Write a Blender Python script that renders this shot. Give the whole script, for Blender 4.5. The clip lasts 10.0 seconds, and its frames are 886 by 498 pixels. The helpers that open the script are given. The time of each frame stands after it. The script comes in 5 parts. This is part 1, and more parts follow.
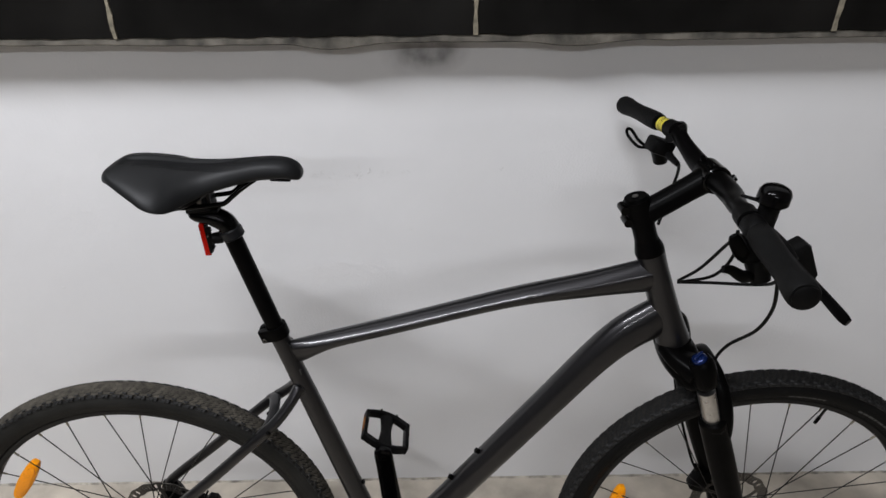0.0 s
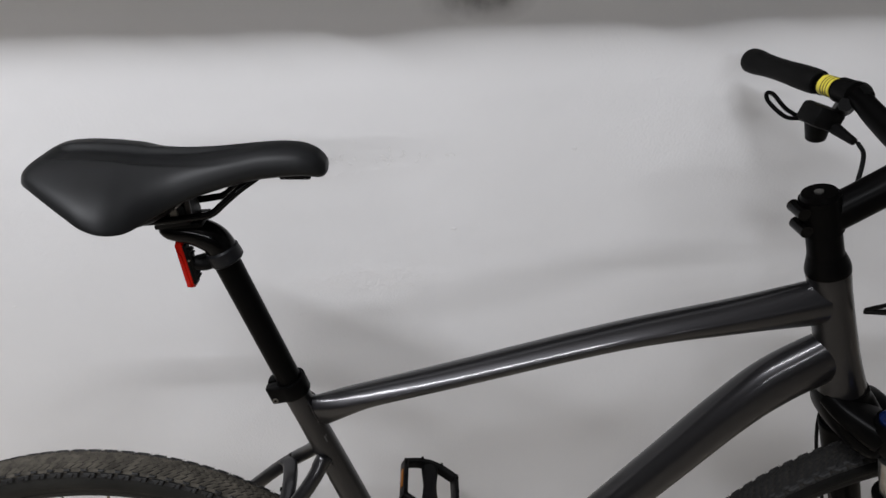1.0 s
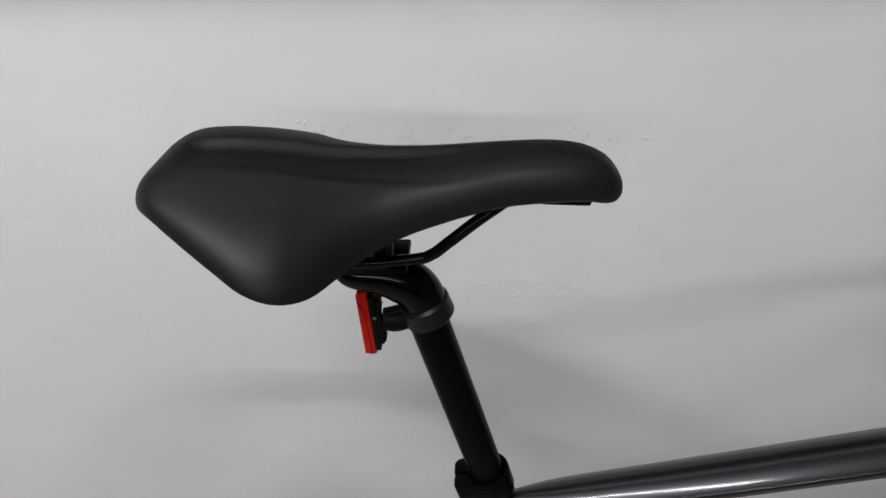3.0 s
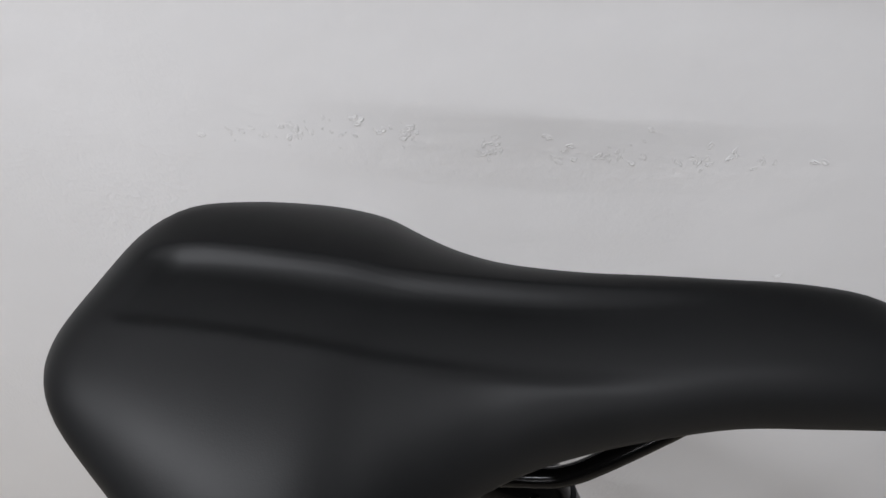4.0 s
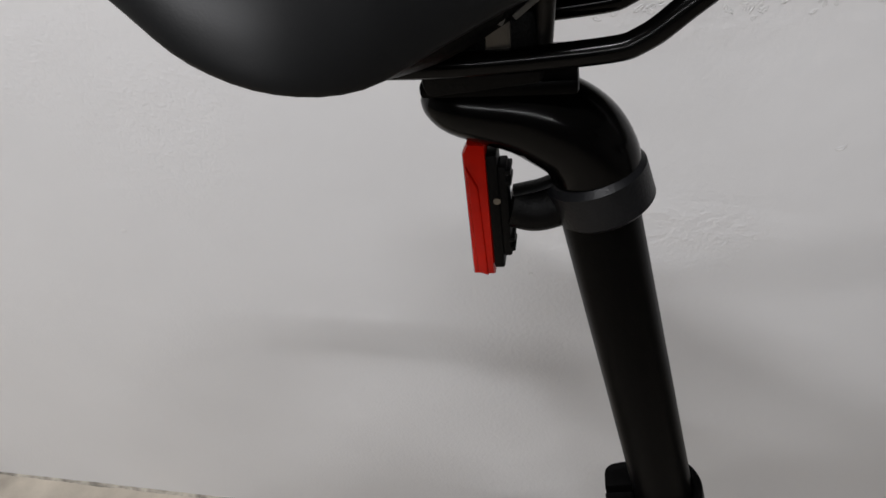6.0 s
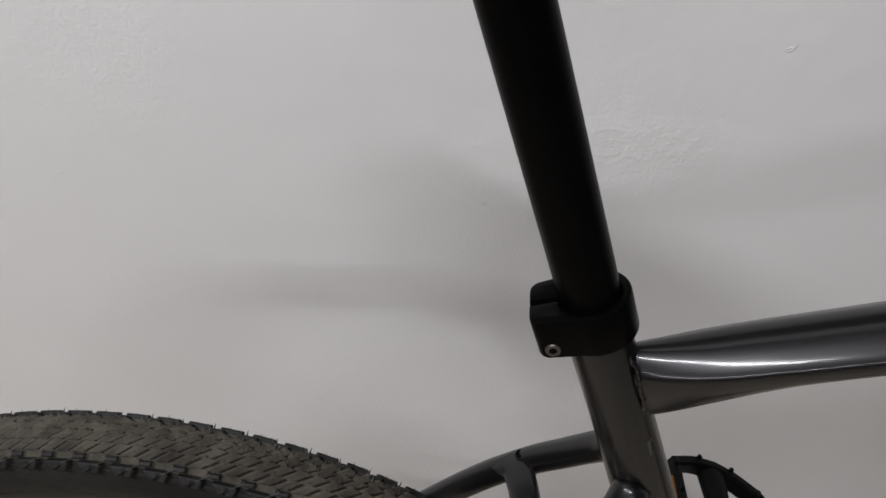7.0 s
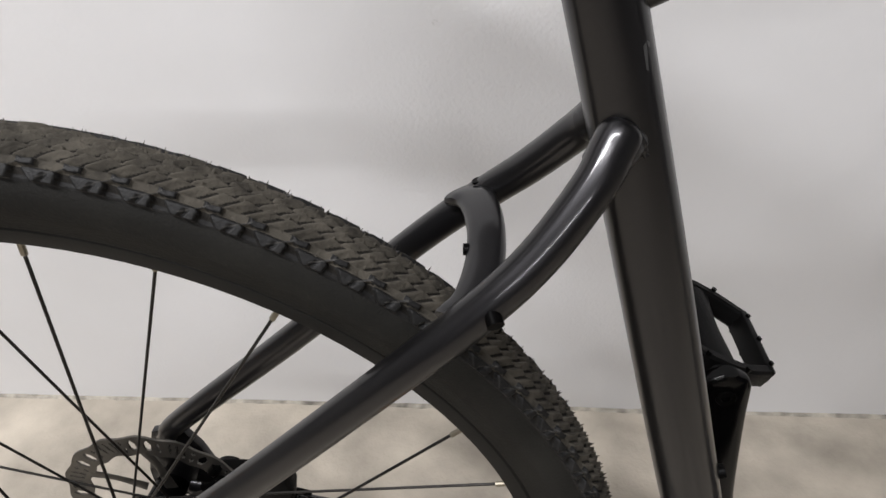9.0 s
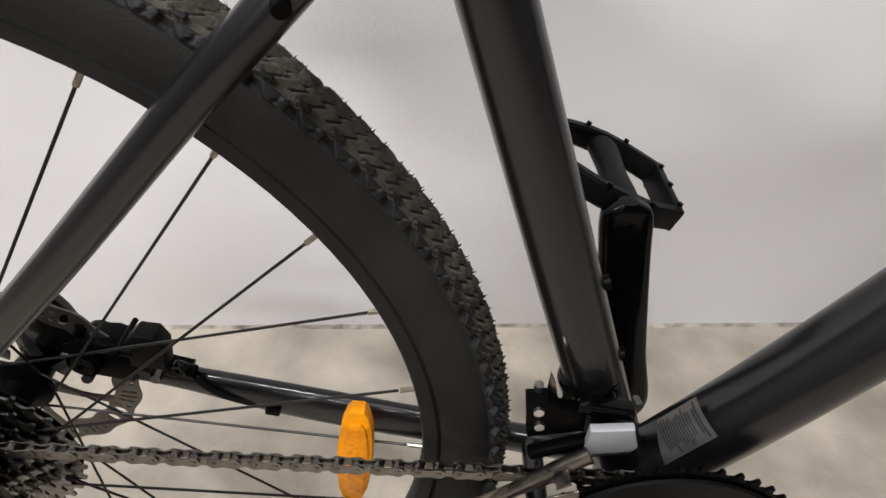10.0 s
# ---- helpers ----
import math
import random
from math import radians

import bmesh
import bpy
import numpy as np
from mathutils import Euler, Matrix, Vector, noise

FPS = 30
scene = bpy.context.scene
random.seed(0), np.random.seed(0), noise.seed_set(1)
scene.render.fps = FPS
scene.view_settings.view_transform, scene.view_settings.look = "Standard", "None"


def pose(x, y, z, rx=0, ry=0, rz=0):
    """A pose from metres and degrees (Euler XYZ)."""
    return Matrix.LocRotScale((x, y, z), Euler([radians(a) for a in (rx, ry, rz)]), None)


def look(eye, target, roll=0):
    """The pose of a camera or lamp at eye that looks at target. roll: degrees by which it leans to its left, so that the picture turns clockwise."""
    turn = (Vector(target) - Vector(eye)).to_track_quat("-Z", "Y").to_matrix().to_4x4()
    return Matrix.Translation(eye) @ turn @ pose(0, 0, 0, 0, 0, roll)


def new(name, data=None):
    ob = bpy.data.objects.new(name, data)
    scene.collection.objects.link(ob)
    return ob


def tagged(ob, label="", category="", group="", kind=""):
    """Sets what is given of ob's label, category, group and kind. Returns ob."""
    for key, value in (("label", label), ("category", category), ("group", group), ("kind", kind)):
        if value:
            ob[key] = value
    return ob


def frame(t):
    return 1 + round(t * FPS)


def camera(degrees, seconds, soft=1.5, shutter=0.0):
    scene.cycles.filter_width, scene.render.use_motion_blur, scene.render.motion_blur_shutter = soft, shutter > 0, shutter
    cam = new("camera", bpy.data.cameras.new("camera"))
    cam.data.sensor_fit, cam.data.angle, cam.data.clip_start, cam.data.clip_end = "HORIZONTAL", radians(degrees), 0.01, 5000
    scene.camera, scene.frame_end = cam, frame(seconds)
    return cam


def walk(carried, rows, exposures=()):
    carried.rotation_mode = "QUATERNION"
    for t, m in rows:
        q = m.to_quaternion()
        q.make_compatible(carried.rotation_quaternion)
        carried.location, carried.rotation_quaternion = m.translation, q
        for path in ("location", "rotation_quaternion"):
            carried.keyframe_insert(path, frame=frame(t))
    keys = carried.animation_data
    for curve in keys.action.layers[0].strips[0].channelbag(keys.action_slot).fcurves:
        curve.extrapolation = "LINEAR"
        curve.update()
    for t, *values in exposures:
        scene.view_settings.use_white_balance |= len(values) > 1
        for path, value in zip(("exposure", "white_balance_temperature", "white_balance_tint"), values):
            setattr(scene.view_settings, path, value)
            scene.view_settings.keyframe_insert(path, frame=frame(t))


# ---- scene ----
cam = camera(69.07, 10.0)
# seconds, place, then yaw to the left, pitch up and roll in degrees
PATH = [
    (0, 0.5636, -0.8039, 1.4485, -0.35, -29.93, -0.58),
    (0.5, 0.5084, -0.6571, 1.3910, 0.14, -31.27, -0.88),
    (1, 0.4694, -0.5096, 1.3444, -0.67, -32.45, -1.36),
    (1.5, 0.4360, -0.4300, 1.3150, -0.69, -33.88, -1.75),
    (2, 0.3527, -0.3909, 1.2866, 0.24, -34.23, -1.35),
    (2.2, 0.3238, -0.3721, 1.2829, 1.35, -34.93, -0.95),
    (3.3, 0.2763, -0.2085, 1.2707, 3.98, -36.88, -1.97),
    (3.5, 0.2711, -0.1582, 1.2635, 5.27, -37.54, -2.14),
    (4, 0.2364, -0.0822, 1.2456, 8.96, -40.92, -2.17),
    (4.5, 0.2347, -0.0700, 1.2403, 11.08, -43.63, -3.66),
    (4.7, 0.2302, -0.0812, 1.2278, 11.14, -44.15, -3.81),
    (5, 0.2338, -0.1050, 1.2091, 12.52, -43.86, -5.15),
    (5.5, 0.2309, -0.1260, 1.1605, 13.62, -41.07, -5.26),
    (6, 0.2347, -0.1365, 1.1144, 11.97, -39.02, -5.07),
    (6.2, 0.2421, -0.1331, 1.0947, 12.18, -39.03, -4.46),
    (7.3, 0.2702, -0.1883, 0.9793, 8.69, -36.86, -4.45),
    (7.5, 0.2704, -0.1899, 0.9563, 8.34, -37.05, -4.34),
    (8, 0.2787, -0.1950, 0.9170, 6.99, -37.28, -3.92),
    (8.5, 0.2894, -0.1909, 0.8558, 5.43, -37.79, -3.27),
    (9, 0.2702, -0.2093, 0.8329, 5.08, -38.54, -2.73),
    (9.5, 0.3012, -0.2294, 0.7772, 3.25, -39.28, -1.80),
    (9.8, 0.3213, -0.2383, 0.7419, 2.97, -39.62, -1.88),
    (10, 0.3362, -0.2429, 0.7228, 2.80, -40.10, -2.26),
]
# seconds, stops, white balance in kelvin, tint
EXPOSURES = [
    (0, 0.41, 6510, 10.8), (1, 0.38, 6530, 10.8), (2, 0.33, 6530, 10.8), (3.5, 0.23, 6540, 10.8), (4, 0.28, 6550, 10.8), (4.5, 0.40, 6570, 10.8), (5, 0.64, 6620, 10.8), (5.5, 0.42, 6660, 10.8),
    (6, 0.17, 6700, 10.8), (7.5, 0.27, 6700, 11.3), (8, 0.49, 6690, 11.3), (9, 0.79, 6720, 11.3), (9.5, 0.91, 6760, 11.3), (10, 0.99, 6820, 11.3),
]


def aim(x, y, z, yaw, pitch, roll):
    a, b = radians(yaw), radians(pitch)
    eye = Vector((x, y, z))
    return look(eye, eye + Vector((-math.sin(a) * math.cos(b), math.cos(a) * math.cos(b), math.sin(b))), roll)


walk(cam, [(t, aim(*row)) for t, *row in PATH], EXPOSURES)

# ---- light ----
world = bpy.data.worlds.new("world")
scene.world = world
world.use_nodes = True
world.node_tree.nodes["Background"].inputs[0].default_value = (0.9, 0.95, 1.0, 1)
world.node_tree.nodes["Background"].inputs[1].default_value = 0.02


def area_lamp(name, eye, target, sx, sy, watts, col):
    d = bpy.data.lights.new(name, "AREA")
    d.shape, d.size, d.size_y, d.energy, d.color = "RECTANGLE", sx, sy, watts, col
    ob = new(name, d)
    ob.matrix_world = look(eye, target)
    return ob


# fluorescent tubes under the ceiling: one above the camera and a far row deeper in the room
LAMP_COL = (0.96, 0.985, 1.04)
area_lamp("tube_light", (-0.68, -1.17, 3.28), (-0.2, -0.1, 0.9), 2.4, 0.10, 71, LAMP_COL)
area_lamp("tube_light", (-0.10, -5.0, 3.15), (-0.10, 0.4, 0.5), 3.7, 0.10, 41, LAMP_COL)


# ---- materials ----
def pmat(name, col, rough=0.5, metal=0.0, var=0.12, scale=15.0, bump=0.1, bscale=300.0, coat=0.0, dist=0.002, spec=0.5):
    m = bpy.data.materials.new(name)
    m.use_nodes = True
    t = m.node_tree
    b = t.nodes["Principled BSDF"]
    b.inputs["Metallic"].default_value = metal
    b.inputs["Coat Weight"].default_value = coat
    b.inputs["Coat Roughness"].default_value = 0.12
    b.inputs["Specular IOR Level"].default_value = spec
    tc = t.nodes.new("ShaderNodeTexCoord")
    n1 = t.nodes.new("ShaderNodeTexNoise")
    n1.inputs["Scale"].default_value, n1.inputs["Detail"].default_value = scale, 6
    n2 = t.nodes.new("ShaderNodeTexNoise")
    n2.inputs["Scale"].default_value, n2.inputs["Detail"].default_value = bscale, 3
    t.links.new(tc.outputs["Object"], n1.inputs["Vector"])
    t.links.new(tc.outputs["Object"], n2.inputs["Vector"])
    r = t.nodes.new("ShaderNodeValToRGB")
    r.color_ramp.elements[0].position, r.color_ramp.elements[1].position = 0.3, 0.7
    r.color_ramp.elements[0].color = (*[c * (1 - var) for c in col], 1)
    r.color_ramp.elements[1].color = (*[min(1, c * (1 + var)) for c in col], 1)
    t.links.new(n1.outputs["Fac"], r.inputs["Fac"])
    t.links.new(r.outputs["Color"], b.inputs["Base Color"])
    mr = t.nodes.new("ShaderNodeMapRange")
    mr.inputs["To Min"].default_value, mr.inputs["To Max"].default_value = max(0.02, rough - 0.08), min(1, rough + 0.08)
    t.links.new(n1.outputs["Fac"], mr.inputs["Value"])
    t.links.new(mr.outputs["Result"], b.inputs["Roughness"])
    if bump:
        bp = t.nodes.new("ShaderNodeBump")
        bp.inputs["Strength"].default_value, bp.inputs["Distance"].default_value = bump, dist
        t.links.new(n2.outputs["Fac"], bp.inputs["Height"])
        t.links.new(bp.outputs["Normal"], b.inputs["Normal"])
    return m




def wall_mat():
    m = pmat("white_wall_paint", (0.74, 0.735, 0.735), 0.55, 0, 0.035, 2.2, 0.0)
    t = m.node_tree
    b = t.nodes["Principled BSDF"]
    tc = t.nodes["Texture Coordinate"]

    def noise_at(scale, detail=4):
        n = t.nodes.new("ShaderNodeTexNoise")
        n.inputs["Scale"].default_value, n.inputs["Detail"].default_value = scale, detail
        t.links.new(tc.outputs["Object"], n.inputs["Vector"])
        return n.outputs["Fac"]

    def calc(op, a, c, clamp=False):
        n = t.nodes.new("ShaderNodeMath")
        n.operation, n.use_clamp = op, clamp
        for k, v in enumerate((a, c)):
            if isinstance(v, (int, float)):
                n.inputs[k].default_value = v
            else:
                t.links.new(v, n.inputs[k])
        return n.outputs[0]

    xyz = t.nodes.new("ShaderNodeSeparateXYZ")
    t.links.new(tc.outputs["Object"], xyz.inputs[0])
    x, z = xyz.outputs["X"], xyz.outputs["Z"]

    def spot(cx, cz, rx, rz, soft=1.0):
        dx = calc("DIVIDE", calc("SUBTRACT", x, cx), rx)
        dz = calc("DIVIDE", calc("SUBTRACT", z, cz), rz)
        d = calc("SQRT", calc("ADD", calc("MULTIPLY", dx, dx), calc("MULTIPLY", dz, dz)), 0.0)
        return calc("MULTIPLY", calc("SUBTRACT", 1.0, d), soft, True)

    # roller stipple in patches, and rougher rows where old marks were painted over
    patch = calc("MULTIPLY", calc("SUBTRACT", noise_at(2.6, 2), 0.47), 6.0, True)
    row = calc("ADD", spot(0.35, 0.683, 0.17, 0.035, 2.0), calc("MULTIPLY", spot(0.22, 0.905, 0.36, 0.03, 2.0), 0.6))
    height = calc("ADD", calc("MULTIPLY", noise_at(210, 3), calc("ADD", calc("MULTIPLY", patch, 0.62), 0.13)), calc("MULTIPLY", noise_at(95, 5), calc("MULTIPLY", row, 1.3)))
    height = calc("ADD", height, calc("MULTIPLY", noise_at(16, 3), 1.6))
    bp = t.nodes.new("ShaderNodeBump")
    bp.inputs["Strength"].default_value, bp.inputs["Distance"].default_value = 0.45, 0.0022
    t.links.new(height, bp.inputs["Height"])
    t.links.new(bp.outputs["Normal"], b.inputs["Normal"])
    # a smoky stain under the ledge, and faint yellowing where the rough row is
    stain = calc("MULTIPLY", calc("ADD", spot(0.555, 1.165, 0.075, 0.045, 1.6), spot(0.50, 1.165, 0.05, 0.05, 0.6)), noise_at(30, 3), True)
    old = b.inputs["Base Color"].links[0].from_socket
    for fac, col in ((stain, (0.06, 0.055, 0.05, 1)), (calc("MULTIPLY", calc("MULTIPLY", row, noise_at(60, 3)), 0.06), (0.64, 0.57, 0.52, 1))):
        mx = t.nodes.new("ShaderNodeMixRGB")
        t.links.new(fac, mx.inputs[0])
        t.links.new(old, mx.inputs[1])
        mx.inputs[2].default_value = col
        old = mx.outputs[0]
    t.links.new(old, b.inputs["Base Color"])
    return m


M_WALL = wall_mat()
# toned dark so that the unseen walls throw back less fill light
M_ROOM = pmat("darkened_unseen_plaster", (0.34, 0.335, 0.33), 0.8, 0, 0.06, 2.0, 0.1, 60.0)
M_FLOOR = pmat("bare_concrete", (0.46, 0.41, 0.34), 0.7, 0, 0.30, 9.0, 0.5, 90.0, dist=0.004)
M_TILE = pmat("black_stone", (0.0065, 0.0061, 0.0056), 0.38, 0, 0.6, 6.0, 0.3, 25.0, spec=0.13)
M_MORTAR = pmat("cement_mortar", (0.25, 0.225, 0.165), 0.9, 0, 0.3, 40.0, 0.8, 150.0)
M_JOINT = pmat("pale_crumbling_mortar", (0.21, 0.185, 0.135), 0.95, 0, 0.5, 60.0, 0.9, 150.0)
# the bead's plaster, darker and blotchier than the mortar
M_LIP = pmat("dark_mottled_plaster", (0.088, 0.080, 0.066), 0.95, 0, 0.75, 22.0, 0.8, 150.0)
M_SEAM = pmat("crumbling_filler", (0.36, 0.33, 0.28), 0.95, 0, 0.55, 45.0, 0.8, 150.0)
M_CHIP = pmat("bared_pale_plaster", (0.74, 0.735, 0.73), 0.9, 0, 0.12, 60.0, 0.5, 500.0)
M_FRAME = pmat("gunmetal_paint", (0.0166, 0.0160, 0.0173), 0.36, 0.80, 0.05, 1400.0, 0.0, coat=0.5, spec=0.6)
M_FRAME.node_tree.nodes["Principled BSDF"].inputs["Coat Roughness"].default_value = 0.12
M_BLACK = pmat("black_anodised_metal", (0.0014, 0.0013, 0.0013), 0.33, 0.0, 0.2, 40.0, 0.03, 900.0, spec=0.045)
M_GLOSS = pmat("glossy_black_paint", (0.0014, 0.0013, 0.0013), 0.15, 0.0, 0.2, 40.0, 0.0, coat=0.0, spec=0.13)
M_PLASTIC = pmat("black_plastic", (0.0028, 0.0027, 0.0027), 0.45, 0, 0.25, 60.0, 0.15, 900.0, spec=0.085)
M_RUBBER = pmat("black_rubber", (0.0034, 0.0033, 0.0032), 0.62, 0, 0.35, 60.0, 0.3, 700.0, spec=0.12)
M_SIDEWALL = pmat("dusty_sidewall_rubber", (0.0110, 0.0106, 0.0092), 0.70, 0, 0.60, 14.0, 0.25, 700.0, spec=0.20)
M_TREAD = pmat("dusty_tread_rubber", (0.064, 0.057, 0.046), 0.9, 0, 0.5, 70.0, 0.4, 420.0, spec=0.25)
M_TREAD_CLEAN = pmat("worn_tread_rubber", (0.0068, 0.0065, 0.0062), 0.8, 0, 0.4, 70.0, 0.6, 420.0, spec=0.22)
M_EDGE = pmat("black_edge_rubber", (0.0085, 0.0082, 0.008), 0.6, 0, 0.4, 60.0, 0.3, 420.0, spec=0.3)
# dusty rubber too, darkened to paint the shade down between the tread blocks
M_GROOVE_SHADE = pmat("shaded_dusty_groove_rubber", (0.015, 0.0135, 0.0115), 0.9, 0, 0.4, 70.0, 0.5, 420.0, spec=0.2)
M_RIDGE = pmat("dusty_moulded_ridge_rubber", (0.048, 0.046, 0.043), 0.8, 0, 0.3, 70.0, 0.3, 420.0, spec=0.25)
M_RIM = pmat("worn_black_rim_alloy", (0.0068, 0.0065, 0.0060), 0.5, 0.0, 0.35, 30.0, 0.05, 700.0, spec=0.22)
M_NIPPLE = pmat("tarnished_nipple_steel", (0.30, 0.27, 0.21), 0.38, 0.9, 0.2, 60.0, 0.0)
M_AMBER = pmat("amber_prism_plastic", (0.90, 0.29, 0.002), 0.30, 0, 0.18, 300.0, 0.35, 900.0, spec=0.35)
M_DULL_AMBER = pmat("dull_amber_plastic", (0.22, 0.075, 0.004), 0.4, 0, 0.2, 60.0, 0.1, 420.0, spec=0.2)
M_SADDLE = pmat("matte_black_synthetic_leather", (0.0062, 0.0065, 0.0069), 0.48, 0, 0.12, 20.0, 0.03, 1800.0, spec=0.225)
M_DISC = pmat("brake_disc_steel", (0.115, 0.107, 0.096), 0.42, 0.9, 0.2, 60.0, 0.05, 600.0)
M_STEEL = pmat("bright_steel", (0.55, 0.54, 0.52), 0.3, 1.0, 0.15, 60.0, 0.05, 600.0)
M_CHAIN = pmat("oily_chain_steel", (0.17, 0.158, 0.14), 0.30, 1.0, 0.35, 120.0, 0.1, 600.0)
M_COG = pmat("oily_dark_sprocket_steel", (0.16, 0.155, 0.145), 0.28, 1.0, 0.35, 120.0, 0.1, 600.0)
M_SPOKE = pmat("dark_spoke_steel", (0.028, 0.026, 0.024), 0.4, 0.8, 0.2, 60.0, 0.0)
M_SILVER = pmat("silver_painted_plate", (0.30, 0.31, 0.325), 0.55, 0.3, 0.08, 60.0, 0.05, 700.0)
M_BLUE = pmat("blue_anodised_metal", (0.004, 0.014, 0.075), 0.25, 0.5, 0.2, 60.0, 0.0)
M_RED = pmat("red_plastic_lens", (0.52, 0.009, 0.003), 0.2, 0, 0.2, 60.0, 0.05, 900.0, coat=0.0, spec=0.16)
M_STRAP = pmat("grey_black_rubber_strap", (0.0055, 0.0058, 0.0068), 0.4, 0, 0.2, 60.0, 0.1, 900.0, spec=0.22)
M_ORANGE = pmat("amber_plastic", (0.88, 0.31, 0.002), 0.35, 0, 0.15, 60.0, 0.6, 420.0, spec=0.2)
M_YELLOW = pmat("yellow_sticker", (0.66, 0.56, 0.06), 0.5, 0, 0.1, 60.0, 0.0)
M_LABEL = pmat("silver_sticker", (0.095, 0.092, 0.086), 0.40, 0.6, 0.1, 60.0, 0.0)
M_INK = pmat("dark_print", (0.010, 0.010, 0.010), 0.5, 0, 0.1, 60.0, 0.0)
M_PALE = pmat("pale_grey_print", (0.055, 0.055, 0.055), 0.5, 0, 0.1, 60.0, 0.0)


# ---- building blocks ----
def finish(ob, mats, parent, label, smooth):
    for m in mats if isinstance(mats, (list, tuple)) else [mats]:
        ob.data.materials.append(m)
    if smooth:
        ob.data.polygons.foreach_set("use_smooth", [True] * len(ob.data.polygons))
        ob.data.set_sharp_from_angle(angle=radians(38))
    if parent:
        ob.parent = parent
    if label:
        tagged(ob, label)
    return ob


def part(name, bm, mats, parent, label="", smooth=True):
    bmesh.ops.recalc_face_normals(bm, faces=bm.faces)
    me = bpy.data.meshes.new(name)
    bm.to_mesh(me)
    bm.free()
    return finish(new(name, me), mats, parent, label, smooth)


def again(name, ob, m, parent):
    """One more piece on the same mesh."""
    o = new(name, ob.data)
    o.parent, o.matrix_local = parent, m
    return o


def raw(name, verts, faces, mats, parent, label="", soft=False):
    me = bpy.data.meshes.new(name)
    me.from_pydata(verts, [], faces)
    me.update()
    me.polygons.foreach_set("use_smooth", [soft] * len(me.polygons))
    return finish(new(name, me), mats, parent, label, False)


def spline(keys, m):
    """Points and radii through the keys, m steps between each two."""
    k = np.array(keys, float)
    if len(k) < 3:
        return [k[0] + (k[1] - k[0]) * i / m for i in range(m + 1)]
    e = np.vstack([2 * k[0] - k[1], k, 2 * k[-1] - k[-2]])
    out = []
    for i in range(1, len(e) - 2):
        a, b, c, d = e[i - 1 : i + 3]
        for j in range(m):
            s = j / m
            out.append(0.5 * (2 * b + (c - a) * s + (2 * a - 5 * b + 4 * c - d) * s * s + (3 * b - a - 3 * c + d) * s**3))
    out.append(k[-1])
    return out


def rounded(outline, times=2):
    """An outline with its corners cut, again and again."""
    for _ in range(times):
        out = []
        for (a, b), (c, d) in zip(outline, outline[1:] + outline[:1]):
            out += [(0.75 * a + 0.25 * c, 0.75 * b + 0.25 * d), (0.25 * a + 0.75 * c, 0.25 * b + 0.75 * d)]
        outline = out
    return outline


def sweep(keys, ref=(0, 1, 0), n=20, m=6, power=2.0, bm=None, cap=True, section=None):
    """A tube through keys of (x, y, z, half-width along ref, half-width across it, the same below if it differs)."""
    n = len(section) if section else n
    bm = bm or bmesh.new()
    pts = spline(keys, m)
    loops = []
    for i, p in enumerate(pts):
        d = Vector((pts[min(i + 1, len(pts) - 1)] - pts[max(i - 1, 0)])[:3]).normalized()
        u = Vector(ref) - d * d.dot(Vector(ref))
        u.normalize()
        v = d.cross(u)
        c = Vector(p[:3])
        ring = []
        for j in range(n):
            a = 2 * math.pi * j / n
            ca, sa = math.cos(a), math.sin(a)
            cx = math.copysign(abs(ca) ** (2 / power), ca)
            sx = math.copysign(abs(sa) ** (2 / power), sa)
            if section:
                cx, sx = section[j]
            ring.append(bm.verts.new(c + u * cx * p[3] + v * sx * (p[5] if len(p) > 5 and sx < 0 else p[4])))
        loops.append(ring)
    for a, b in zip(loops, loops[1:]):
        for j in range(n):
            bm.faces.new((a[j], a[(j + 1) % n], b[(j + 1) % n], b[j]))
    if cap:
        bm.faces.new(loops[0][::-1])
        bm.faces.new(loops[-1])
    return bm


def rod(a, b, r, n=14, bm=None, r2=None):
    r2 = r if r2 is None else r2
    d = Vector(b) - Vector(a)
    ref = (0, 1, 0) if abs(d.normalized().y) < 0.9 else (0, 0, 1)
    return sweep([(*a, r, r), (*b, r2, r2)], ref, n, 1, 2.0, bm)


def box(size, m=None, bevel=0.001, bm=None):
    """A box with rounded edges, laid by the matrix m."""
    b = bmesh.new()
    bmesh.ops.create_cube(b, size=1, matrix=Matrix.Diagonal((*size, 1)))
    if bevel:
        bmesh.ops.bevel(b, geom=b.edges[:], offset=bevel, segments=2, affect="EDGES", profile=0.5)
    bmesh.ops.transform(b, matrix=m or Matrix(), verts=b.verts)
    if bm is None:
        return b
    tmp = bpy.data.meshes.new("tmp")
    b.to_mesh(tmp)
    b.free()
    bm.from_mesh(tmp)
    bpy.data.meshes.remove(tmp)
    return bm


def prism(outline, lo, hi, m=None, bevel=0.0006, bm=None):
    """A plate with an outline in x and z and its thickness along y."""
    b = bmesh.new()
    f = b.faces.new([b.verts.new((x, lo, z)) for x, z in outline])
    r = bmesh.ops.extrude_face_region(b, geom=[f])
    bmesh.ops.translate(b, vec=(0, hi - lo, 0), verts=[v for v in r["geom"] if isinstance(v, bmesh.types.BMVert)])
    if bevel:
        bmesh.ops.bevel(b, geom=[e for e in b.edges if abs(e.verts[0].co.y - e.verts[1].co.y) < 1e-6], offset=bevel, segments=2, affect="EDGES", profile=0.5)
    bmesh.ops.transform(b, matrix=m or Matrix(), verts=b.verts)
    if bm is None:
        return b
    tmp = bpy.data.meshes.new("tmp")
    b.to_mesh(tmp)
    b.free()
    bm.from_mesh(tmp)
    bpy.data.meshes.remove(tmp)
    return bm


